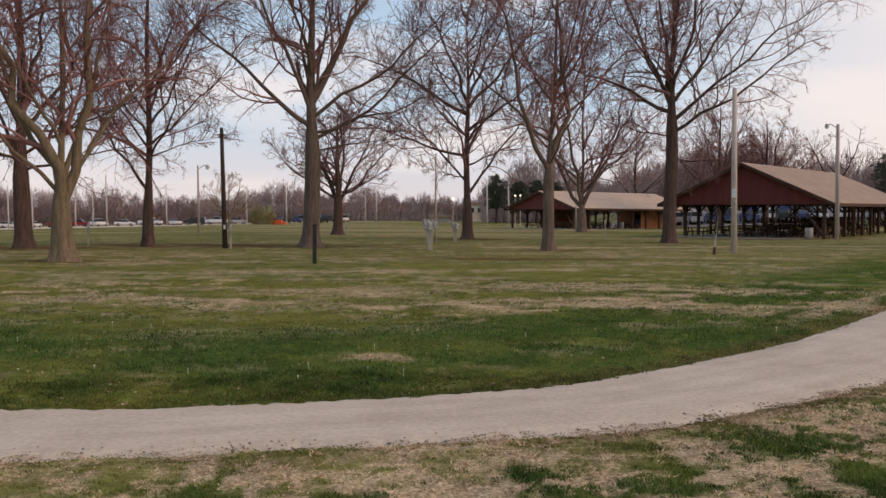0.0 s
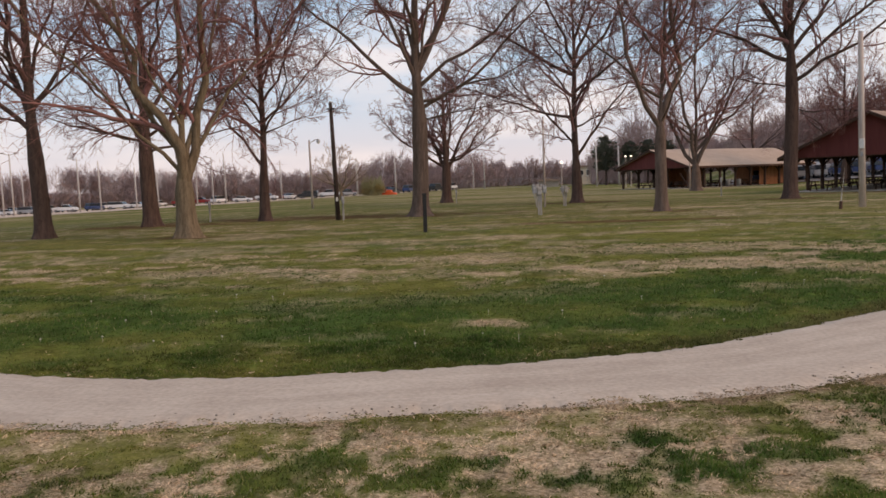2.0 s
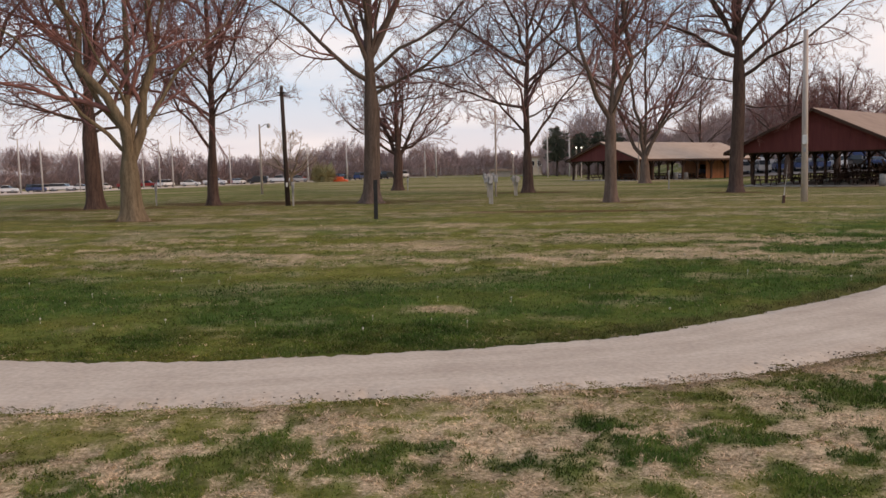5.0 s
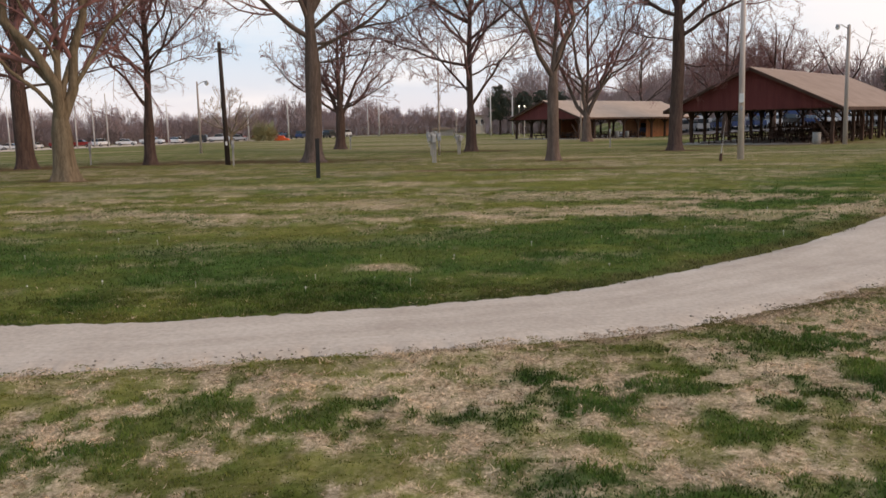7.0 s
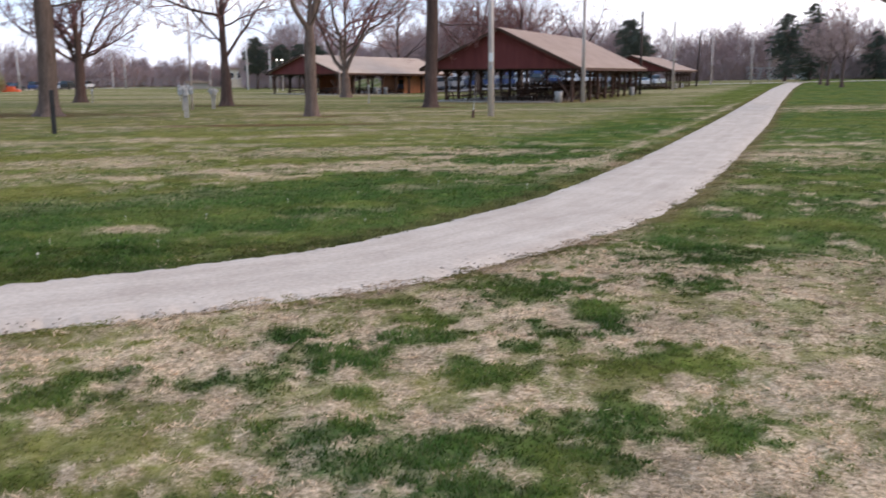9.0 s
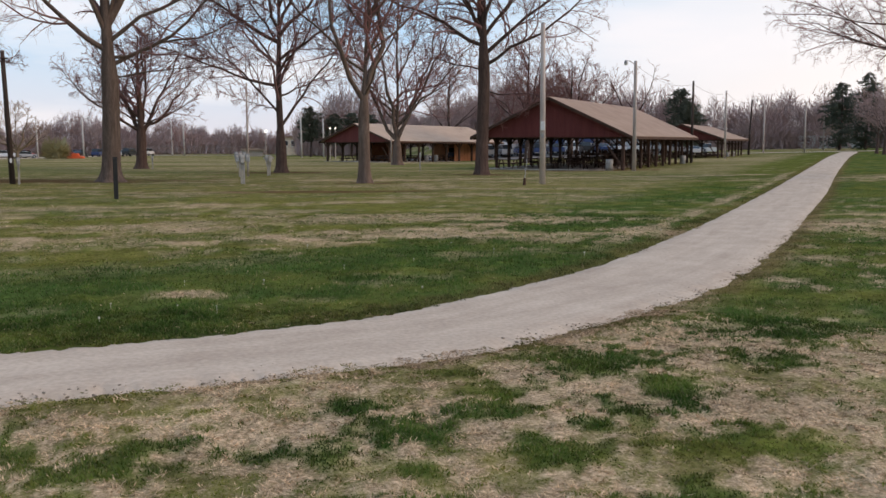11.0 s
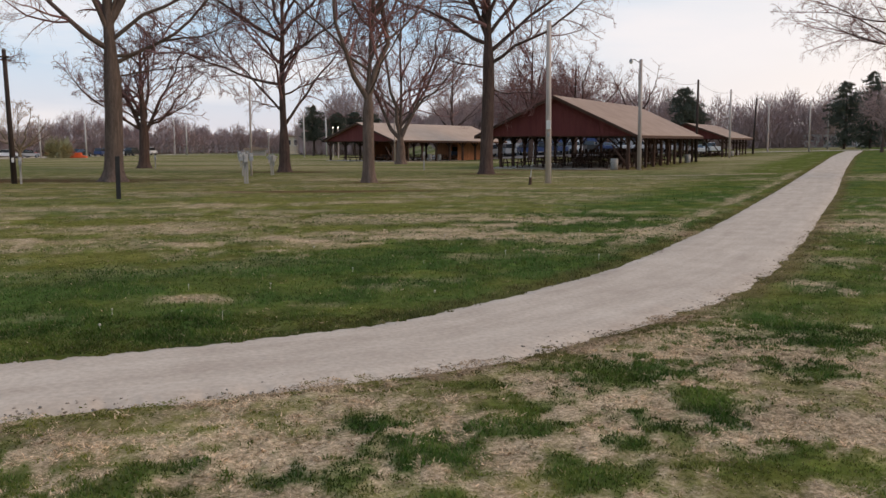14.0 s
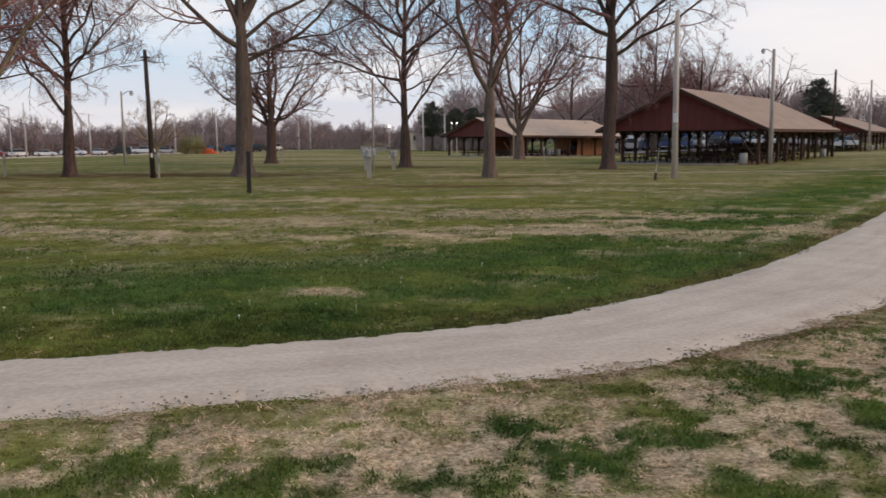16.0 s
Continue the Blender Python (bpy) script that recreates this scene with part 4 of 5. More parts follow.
meter_stand(-1.37, 40.8, "grey meter boxes on two weathered posts")
meter_stand(-1.9, 51.5, "grey meter box on weathered posts", 1.5)
meter_stand(-0.3, 53.5, "small grey service post on the grass", 1.3, 2)
meter_stand(10.97, 65.2, "pale service box on a post near the shelter", 1.45, 1)
meter_stand(-19.4, 44.2, "slim grey post with a small box", 1.2, 1)
meter_stand(-11.15, 41.4, "pale stake with a small box beside the dark pole", 1.25, 1)
meter_stand(-9.45, 71.2, "pale service post beside a tree trunk", 1.1, 1)


def sapling_stake():
    t = thing("young_sapling", lean_pose(11.3, 38.0, 3), "thin leaning sapling with a dark guard at its foot", "sapling")
    rng = np.random.default_rng(5)
    p, r = limb(rng, 0, 1, 0, 1.75, 0.034, 4, k=8, wig=0.03)
    v, f = tubes(p[None], r[None], 6)
    child("stem", mesh_from("stem", v, f, POLE_PALE, True), t)
    part("guard", rod(bmesh.new(), (0, 0, 0), (0, 0, 0.34), 0.075, 0.06, 8), BROWN_WOOD, t, "dark brown trunk guard")


sapling_stake()


# ---- park trees ----
# limbs: height on the trunk, lean in degrees across, lean in depth, length, radius, bend
bare_tree((-20.9, 31.4), 1, 16, 0.33, [(4.3, -46, 5, 9, 0.13, -4), (6.0, -42, -10, 8, 0.09, 6), (5.2, 30, -6, 10, 0.11, -24), (5.8, 12, 12, 9, 0.1, -4), (4.6, -8, 14, 11, 0.14, 4), (4.6, -78, -12, 5, 0.06, 10)], lean=-0.3,
          label="leafless park tree with grey-brown bark", more=5, scale=(9, 7, 6, 3))
bare_tree((-20.85, 40.3), 2, 18, 0.39, [(4.3, -76, 0, 6, 0.09, 2), (4.4, -42, 8, 8, 0.11, -6), (3.7, 84, 5, 7, 0.09, -20), (4.4, 56, -14, 8, 0.1, -8), (5.5, 34, 10, 10, 0.14, -14), (5.8, -26, -12, 10, 0.14, 4), (6.8, 10, -16, 10, 0.13, 2), (3.9, -62, -20, 6, 0.07, 14)],
          label="large leafless park tree with dark trunk", drop=0.1, more=3, scale=(10, 7, 6, 3))
bare_tree((-13.75, 29.4), 3, 15, 0.36, [(2.0, -20, 4, 13, 0.23, -20), (2.1, -14, -5, 12, 0.15, 8), (2.0, 9, -4, 13, 0.23, -14), (2.4, 30, 8, 9, 0.12, 6), (2.2, 12, 14, 11, 0.14, -4), (4.0, -36, -14, 7, 0.08, 2)], skin=BARK_PALE, twig=TWIG_RED,
          label="pale-barked leafless tree forking low into two stems", more=1, leader=False, flare=0.6)
bare_tree((-15.85, 43.3), 4, 18, 0.28, [(2.8, -38, 0, 9, 0.1, 34), (5.2, 46, 5, 7, 0.08, -14), (4.2, -30, -10, 9, 0.09, 22), (4.6, 66, 12, 4, 0.05, 8), (5.4, -24, 12, 9, 0.09, 12), (6.2, 30, -14, 8, 0.09, -18), (6.6, -34, -6, 7, 0.08, 14), (7.2, 18, 8, 8, 0.09, -10)], twig=TWIG_RED,
          label="slender upright leafless tree", more=7, drop=0.06)
bare_tree((-7.6, 43.8), 5, 19, 0.43, [(6.2, -53, 0, 11, 0.16, 24), (6.9, -17, -8, 12, 0.14, 8), (7.4, 30, 6, 12, 0.25, -8), (6.6, 50, -8, 10, 0.13, -14), (5.5, 60, 4, 11, 0.13, -26), (5.9, 76, 10, 9, 0.1, 10), (5.0, 80, -8, 6, 0.06, 6), (7.6, 9, -10, 9, 0.1, 2), (7.8, -8, 12, 10, 0.12, 4)],
          skin=BARK_MID, label="large leafless tree with spreading limbs and a flared foot", more=4, top=0.85, flare=0.75)
bare_tree((-10.4, 72.0), 6, 11, 0.42, [(2.7, -24, 0, 8, 0.22, 0), (2.7, 30, 5, 8, 0.2, -10), (3.0, -56, -8, 7.5, 0.15, 22), (3.1, 54, 10, 7.5, 0.15, -18), (3.4, 8, 12, 8, 0.19, -6), (3.8, -74, 8, 6, 0.1, 14), (3.6, 70, -10, 6, 0.1, -16), (4.0, -40, 14, 7, 0.13, 10)],
          label="round-crowned leafless tree standing farther off", more=6, scale=(10, 7, 5, 3), fine=1.3)
bare_tree((0.45, 60.3), 7, 20, 0.38, [(3.1, 34, 0, 9, 0.13, 8), (5.9, -72, 4, 10, 0.13, 2), (4.4, -74, -10, 4, 0.05, 4), (8.8, -50, 6, 10, 0.17, -26), (7.6, 58, -6, 10, 0.13, -6), (9.2, 44, 8, 10, 0.16, -4), (5.2, 60, 14, 7, 0.08, -16), (9.6, -24, -10, 10, 0.14, 2), (9.8, 24, 10, 10, 0.14, -2), (7.2, -40, 14, 8, 0.1, -10)],
          label="large leafless tree with dense rounded crown", more=8, top=0.72, fine=1.15)
bare_tree((4.27, 41.4), 8, 17, 0.29, [(3.9, -13, -5, 13, 0.15, -12), (4.1, 6, 5, 13, 0.18, -12), (5.6, 24, -8, 9, 0.09, -10), (7.2, -30, 8, 7, 0.08, 8), (6.4, 12, 12, 9, 0.1, 8), (7.6, 32, 6, 8, 0.08, -8)], skin=BARK_MID, twig=TWIG_RED, lean=0.55,
          label="brown-barked leafless tree with two upright stems", more=6, leader=False)
bare_tree((12.7, 90.2), 9, 20, 0.5, [(2.6, -28, 0, 15, 0.26, 14), (2.6, 30, 4, 15, 0.25, -2), (2.9, -6, -8, 16, 0.26, -4), (3.0, 14, 10, 16, 0.25, 4), (4, 42, -8, 13, 0.18, 2), (5, -44, 5, 10, 0.15, 14), (5, 56, 8, 11, 0.13, -6)], twig=TWIG_RED,
          label="leafless tree forking low in front of the shelter", more=4, leader=False, skin=BARK_MID, scale=(10, 7, 5, 3), fine=1.4)
bare_tree((13.4, 54.9), 10, 19, 0.41, [(8.3, -60, 4, 10, 0.16, 6), (8.6, -26, -8, 12, 0.17, 2), (8.8, 32, 8, 12, 0.15, 2), (7.7, 48, 0, 12, 0.16, 2), (7.0, 62, -5, 10.5, 0.15, -8), (5.2, 82, 5, 4.5, 0.06, 6), (9.0, -10, 10, 11, 0.17, 0), (9.4, 14, -12, 11, 0.16, 2), (6.8, -74, -8, 5, 0.07, 8)],
          label="tall leafless tree with wide spreading crown", more=6, top=0.75, fine=1.15)
tr = bare_tree((39.35, 42.2), 11, 17, 0.5, [(4.5, -36, 0, 12, 0.27, 6), (4.7, -58, -10, 11, 0.15, -10), (4.7, 16, 10, 11, 0.3, -6), (5.0, -6, -12, 12, 0.26, -4), (5.6, -70, 0, 11, 0.13, -8), (6.6, -64, -12, 11, 0.13, -14), (7.6, -56, 8, 11, 0.13, -16), (6, -74, 12, 10, 0.11, -4), (6.4, -48, -20, 11, 0.12, 0)],
               label="large leafless tree with a white painted band round its trunk", drop=0.16, more=3, leader=False, scale=(9, 7, 6, 3))
bmv, bmf = tubes(np.array([[[0.02 * math.sin(z), 0, z] for z in (1.3, 1.7, 2.2, 2.85)]]), np.array([[0.505, 0.492, 0.478, 0.465]]), 20)
child("painted_band", mesh_from("painted_band", bmv, bmf, WHITE, True), tr, "white painted band")
bare_tree((27.0, 134.0), 12, 15, 0.36, [(3.5, -35, 0, 9, 0.2, -10), (3.5, 35, 5, 9, 0.2, 8), (4, 0, -8, 10, 0.2, 0), (4.5, 60, 0, 8, 0.14, -10)], label="leafless tree behind the shelters", more=6, twig=HAZY_FAR_TWIG, scale=(9, 7, 5, 3), fine=1.7)
bare_tree((37.5, 106.5), 13, 14, 0.34, [(3.2, -40, 0, 9, 0.2, -8), (3.2, 40, 5, 10, 0.2, 4), (4, 8, -8, 10, 0.2, 6), (4.5, 64, 0, 8, 0.14, -10), (5, -60, 0, 8, 0.14, 10)], label="broad leafless tree behind the shelter", more=6, twig=TWIG_RED, scale=(10, 8, 6, 3), fine=1.25)
bare_tree((32.5, 109.0), 17, 17, 0.36, [(3.2, -38, 0, 10, 0.18, -8), (3.4, 36, 5, 11, 0.18, 4), (4, 6, -8, 12, 0.18, 6), (4.5, 60, 0, 9, 0.13, -10), (5, -62, 0, 9, 0.13, 10), (5, -12, 12, 12, 0.17, 0), (6, 20, 10, 11, 0.15, 4)], label="broad leafless tree behind the shelter", more=7, twig=TWIG_RED, scale=(10, 7, 6, 3), fine=1.25)
bare_tree((53.8, 124.3), 14, 14, 0.3, [(4.5, -24, 0, 10, 0.2, -4), (5.0, 24, 5, 9, 0.18, -6), (7, -40, 0, 5, 0.1, 20)], label="sparse half-dead leafless tree", more=1, scale=(6, 4, 3, 2), leader=False, fine=1.6)
bare_tree((-31.5, 115.4), 15, 7.2, 0.22, [(1.2, -45, 0, 5, 0.16, 10), (1.2, 42, 0, 5, 0.16, -10), (1.3, -18, 10, 6, 0.16, 0), (1.3, 16, -10, 6, 0.16, 0), (1.6, 66, 8, 4.5, 0.13, -10), (1.6, -66, -8, 4.5, 0.13, 10)], twig=TWIG_PALE, skin=BARK_PALE,
          label="small pale pinkish leafless tree", more=3, scale=(7, 5, 4, 3), leader=False, fine=1.6)


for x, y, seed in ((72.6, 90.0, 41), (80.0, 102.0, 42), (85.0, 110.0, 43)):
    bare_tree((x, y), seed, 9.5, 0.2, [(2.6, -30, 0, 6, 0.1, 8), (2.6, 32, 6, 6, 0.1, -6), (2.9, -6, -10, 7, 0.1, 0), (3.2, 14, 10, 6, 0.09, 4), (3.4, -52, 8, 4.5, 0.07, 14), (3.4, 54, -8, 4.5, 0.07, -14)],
              label="young leafless brown tree on the lawn beyond the bend", more=4, scale=(8, 6, 5, 2), fine=1.5, twig=HAZY_FAR_TWIG)


# ---- far woods, one sheet of stems and twigs ----
def far_woods(name, line, count, hlo, hhi, seed, label, mat, deep=30.0, brush=1.0):
    rng = np.random.default_rng(seed)
    pts = np.array(line, float)
    seg = np.concatenate([[0], np.cumsum(np.linalg.norm(np.diff(pts, axis=0), axis=1))])
    s = rng.uniform(0, seg[-1], count)
    x, y = np.interp(s, seg, pts[:, 0]), np.interp(s, seg, pts[:, 1])
    rad = np.hypot(x, y)
    push = 1 + rng.uniform(0, deep, count) / rad
    x, y = x * push, y * push
    z = rise_z(x) - 0.1
    h = rng.uniform(hlo, hhi, count) * (0.42 + 1.16 * fbm(s, 0 * s, 16, seed))
    k = 5
    t = np.linspace(0, 1, k)[None, :, None]
    base = np.stack([x, y, z], 1)[:, None]
    P = base + t * np.stack([rng.normal(0, 0.05, count) * h, rng.normal(0, 0.05, count) * h, h * 0.92], 1)[:, None]
    R = (h * rng.uniform(0.006, 0.012, count))[:, None] * np.linspace(1, 0.2, k)[None]
    v, f = tubes(P, R, 4)
    ob = tagged(new(name, mesh_from(name, v, f, mat)), label, "woods", kind="stuff")
    # limbs rise from the stem and end in a rounded crown of fine twigs
    P2, R2 = grow(rng, P, R, 9, (0.25, 0.9), (36, 9), 0.52, 4, 0.55, 0.1, 0.16, floor_r=0.05, shrink=0.75)
    P3, R3 = grow(rng, P2, R2, 5, (0.2, 1.0), (36, 12), 0.55, 2, 0.7, 0.1, 0.1, floor_r=0.042)
    per = 95
    own = np.repeat(np.arange(count), per)
    u = rng.normal(size=(count * per, 3))
    u[:, 2] = np.abs(u[:, 2] + 0.25)
    u /= np.linalg.norm(u, axis=1, keepdims=True)
    wide = (h * rng.uniform(0.22, 0.36, count))[own]
    mid_ = P[:, 2][own] + [0, 0, 0.4]
    size = np.stack([wide, wide, h[own] * 0.5], 1)
    far_end = mid_ + size * u * rng.uniform(0.55, 1.02, count * per)[:, None] ** 0.7
    near_end = far_end - (0.13 * h[own])[:, None] * (0.6 * u + [0, 0, 0.5] + rng.normal(0, 0.3, (count * per, 3)))
    A = np.concatenate([P2[:, 0], P2[:, 1], P2[:, 2], P3[:, 0], near_end])
    B = np.concatenate([P2[:, 1], P2[:, 2], P2[:, 3], P3[:, 1], far_end])
    rr = np.concatenate([R2[:, 0], R2[:, 1], R2[:, 2], R3[:, 0], np.full(count * per, 0.075)])
    # brush at the wood's edge, leaning every way
    nb = int(count * 105 * brush)
    sb = rng.uniform(0, seg[-1], nb)
    bx, by = np.interp(sb, seg, pts[:, 0]), np.interp(sb, seg, pts[:, 1])
    pb = 1 + rng.uniform(-2, deep, nb) / np.hypot(bx, by)
    a = np.stack([bx * pb, by * pb, rise_z(bx * pb) - 0.1 + 0.6 * hlo * rng.random(nb) ** 1.2 * (0.5 + fbm(sb, 0 * sb + 3, 9, seed + 1))], 1)
    b = a + np.stack([rng.normal(0, 1.3, nb), rng.normal(0, 1.3, nb), (0.12 + 0.3 * rng.random(nb)) * hlo], 1)
    v, f = spikes(np.concatenate([A, a]), np.concatenate([B, b]), np.concatenate([rr, np.full(nb, 0.105)]))
    child("undergrowth", mesh_from("undergrowth", v, f, mat), ob)
    return ob


# the haze over these woods is put into their pale twig colour
far_woods("far_woods", [(-330, 190), (-190, 262), (-90, 275), (0, 268), (40, 258)], 680, 7.5, 12.5, 21, "brown leafless woods along the far edge", HAZY_FAR_TWIG)
far_woods("far_woods_east", [(30, 250), (70, 210), (110, 190), (150, 172), (215, 150)], 560, 7, 15, 22, "brown leafless woods behind the park road", HAZY_FAR_TWIG, deep=30)
far_woods("far_woods_north", [(5, 215), (40, 200), (78, 178)], 130, 10, 17, 23, "brown leafless woods behind the shelters", HAZY_FAR_TWIG, deep=20)


far_woods("leafless_grove", [(30, 168), (46, 160), (58, 156)], 46, 13, 19, 24, "brown leafless grove close behind the shelters", HAZY_FAR_TWIG, deep=18, brush=0.6)


def conifer(x, y, height, spread, seed, bare, label, taper=0.55):
    rng = np.random.default_rng(seed)
    t = thing("conifer", pose(x, y, ground_z(x, y), 0, 0, 0), label, "conifer", "dark conifers")
    v, f = tubes(np.array([[[0, 0, -0.2], [0.1, 0, height * 0.5], [0, 0.1, height]]]), np.array([[0.28, 0.18, 0.03]]), 8)
    child("trunk", mesh_from("trunk", v, f, BARK, True), t)
    n = 125
    z = bare + (height - bare) * rng.random(n) ** 0.9
    u_ = (z - bare) / (height - bare + 0.3)
    w = spread * (1 - u_) ** taper * (0.55 + 0.9 * u_ if taper < 0.8 else 0.85) * rng.uniform(0.45, 1.15, n)
    az = rng.uniform(0, 2 * np.pi, n)
    d = np.stack([np.cos(az), np.sin(az), rng.uniform(-0.25, 0.15, n)], 1)
    s = np.stack([0 * z, 0 * z, z], 1)
    u = np.linspace(0, 1, 4)[None, :, None]
    P = s[:, None] + u * (d * w[:, None])[:, None]
    P[:, :, 2] -= 0.12 * (u[:, :, 0] ** 2) * w[:, None]
    R = np.full((n, 4), 0.04)
    P2, R2 = grow(rng, P, R, 14, (0.1, 1.0), (52, 18), 0.42, 2, 1.0, 0.05, 0.1, floor_r=0.075)
    P3, R3 = grow(rng, P2, R2, 5, (0.1, 1.0), (50, 20), 0.75, 2, 1.0, 0.12, 0.1, floor_r=0.068)
    v, f = spikes(np.concatenate([P[:, 0], P2[:, 0], P3[:, 0]]), np.concatenate([P[:, -1], P2[:, 1], P3[:, 1]]), np.concatenate([R[:, 0], R2[:, 0], R3[:, 0]]))
    child("crown", mesh_from("crown", v, f, NEEDLE), t)
    return t


for x, y, h, s, b in ((7.5, 189, 10.6, 4.2, 3.5), (12.5, 188, 9.2, 4.0, 3.0), (16.5, 191, 9.6, 4.0, 3.0), (20.5, 190, 9.2, 3.8, 3)):
    conifer(x, y, h, s, int(x * 7), b, "tall dark pine standing at the far edge")
conifer(74.3, 150.5, 12.0, 6.6, 71, 0.8, "dense dark conifer beyond the shelters", 0.6)
conifer(80, 158, 10, 4.6, 72, 0.8, "dense dark conifer beyond the shelters", 0.6)
conifer(108.3, 151.0, 13.0, 5.6, 74, 0.8, "tall dark conifer beyond the road", 0.62)
conifer(114.4, 151.5, 15.0, 5.6, 75, 0.8, "tall dark conifer beyond the road", 0.7)
conifer(147, 172.0, 11.0, 5.0, 77, 0.8, "dense dark conifer beyond the road", 0.65)


def willow_bush(x, y, w, h, seed):
    rng = np.random.default_rng(seed)
    n = 520
    a = np.stack([rng.normal(0, w * 0.12, n), rng.normal(0, w * 0.12, n), 0 * rng.random(n)], 1)
    az, el = rng.uniform(0, 2 * np.pi, n), rng.random(n) ** 0.6
    b = np.stack([np.cos(az) * w * 0.5 * np.sqrt(1 - el**2 * 0.7), np.sin(az) * w * 0.5 * np.sqrt(1 - el**2 * 0.7), h * el * rng.uniform(0.7, 1.05, n)], 1)
    P = np.stack([a, (a + b) / 2 + [0, 0, 0.3], b], 1)
    v, f = spikes(P[:, 0], P[:, 1], 0.05)
    v2, f2 = spikes(P[:, 1], P[:, 2], 0.08)
    v, f = joined([(v, f), (v2, f2)])
    t = thing("willow_bush", pose(x, y, ground_z(x, y)), "yellow-green budding bush at the field's edge", "bush")
    child("stem_clump", mesh_from("stem_clump", v, f, WILLOW), t)


willow_bush(-38.7, 165.4, 6.0, 4.4, 9)


# ---- parked vehicles ----
def car_paint(name, c):
    return varied(name, tuple(v * 0.85 for v in c), c, 0.5, 0.3, bump=0, spec=0.5)


PAINTS = [car_paint("white_car_paint", (0.7, 0.7, 0.7)), car_paint("blue_car_paint", (0.03, 0.06, 0.16)), car_paint("silver_car_paint", (0.38, 0.39, 0.4)),
          car_paint("black_car_paint", (0.02, 0.02, 0.023)), car_paint("red_car_paint", (0.3, 0.03, 0.025))]
PAINT_WORDS = ["white", "dark blue", "silver", "black", "red"]


def vehicle(m, paint, kind):
    word = PAINT_WORDS[paint]
    t = thing("parked_" + kind, m, f"{word} {kind} parked on the far lot", "car" if kind == "car" else "truck" if kind == "pickup" else "van", "parked vehicles")
    if kind == "car":
        lower = [(-2.2, 0.35), (2.2, 0.35), (2.25, 0.62), (2.1, 0.84), (1.1, 0.93), (-1.6, 0.97), (-2.2, 0.9)]
        cabin = [(-1.75, 0.96), (1.05, 0.92), (0.35, 1.4), (-1.0, 1.42)]
    elif kind == "pickup":
        lower = [(-2.7, 0.45), (2.7, 0.45), (2.72, 0.8), (2.5, 1.08), (1.3, 1.15), (-2.7, 1.15)]
        cabin = [(-0.7, 1.14), (1.35, 1.14), (0.75, 1.75), (-0.6, 1.78)]
    else:
        lower = [(-2.4, 0.4), (2.4, 0.4), (2.45, 0.8), (2.2, 1.02), (1.4, 1.1), (-2.4, 1.1)]
        cabin = [(-2.35, 1.09), (1.5, 1.09), (0.85, 1.74), (-2.2, 1.76)]
    bm = prism(bmesh.new(), lower, -0.88, 0.88)
    bmesh.ops.bevel(bm, geom=list(bm.edges), offset=0.06, segments=2, affect="EDGES")
    part("body", bm, PAINTS[paint], t, smooth=False)
    bm = prism(bmesh.new(), cabin, -0.72, 0.72)
    bmesh.ops.bevel(bm, geom=list(bm.edges), offset=0.05, segments=1, affect="EDGES")
    part("glasshouse", bm, CAR_GLASS, t, "dark car glass")
    zt = cabin[2][1]
    part("roof", box(bmesh.new(), (cabin[3][0] + 0.02, -0.7, zt - 0.03), (cabin[2][0], 0.7, zt + 0.03), 0.02), PAINTS[paint], t)
    for x in (lower[0][0] + 0.85, lower[1][0] - 0.85):
        for y in (-0.82, 0.82):
            w = part("wheel", rod(bmesh.new(), (x, y - 0.11, 0.34), (x, y + 0.11, 0.34), 0.34, 0.34, 14), RUBBER, t)
            part("rim", rod(bmesh.new(), (x, y - 0.125, 0.34), (x, y + 0.125, 0.34), 0.2, 0.2, 10), GREY_METAL, w)
    return t


KINDS = ["car", "van", "pickup"]
made = {}


def park(x, y, turn, paint, kind):
    m = pose(x, y, ground_z(x, y) + 0.05, 0, 0, turn)
    if (paint, kind) in made:
        return copy_thing(made[paint, kind], m)
    made[paint, kind] = vehicle(m, paint, kind)


rng = random.Random(4)
for i in range(62):
    f_ = i / 61
    x, y = -178 + 148 * f_, 158 + 44 * f_ + 7 * (i % 2) + 11 * (1 - f_)
    if rng.random() < 0.97 * (1 - 0.3 * f_):
        park(x + rng.uniform(-1, 1), y + rng.uniform(-2, 2), rng.choice((0, 180, 15, 90, 80, 75)), rng.choice((0, 0, 1, 2, 2, 3, 0, 4)), rng.choice(KINDS))
for i in range(17):
    park(26 + 2.75 * i + rng.uniform(-0.2, 0.2), 125.5 + 0.42 * i + rng.uniform(-0.4, 0.4), 82 + rng.uniform(-4, 4), rng.choice((0, 0, 0, 2, 2, 3, 0, 1)), rng.choice(KINDS))
for i in range(14):
    park(28 + 3.0 * i + rng.uniform(-0.3, 0.3), 136 + 0.45 * i + rng.uniform(-0.5, 0.5), 80 + rng.uniform(-5, 5), rng.choice((0, 0, 2, 1, 3)), rng.choice(KINDS))
sheet("shelter_lot", ((22, 119), (66, 126), (20, 148), (66, 152)), ASPHALT, "worn grey asphalt parking bay behind the shelters", "parking lot", 0.07, 24, 20)


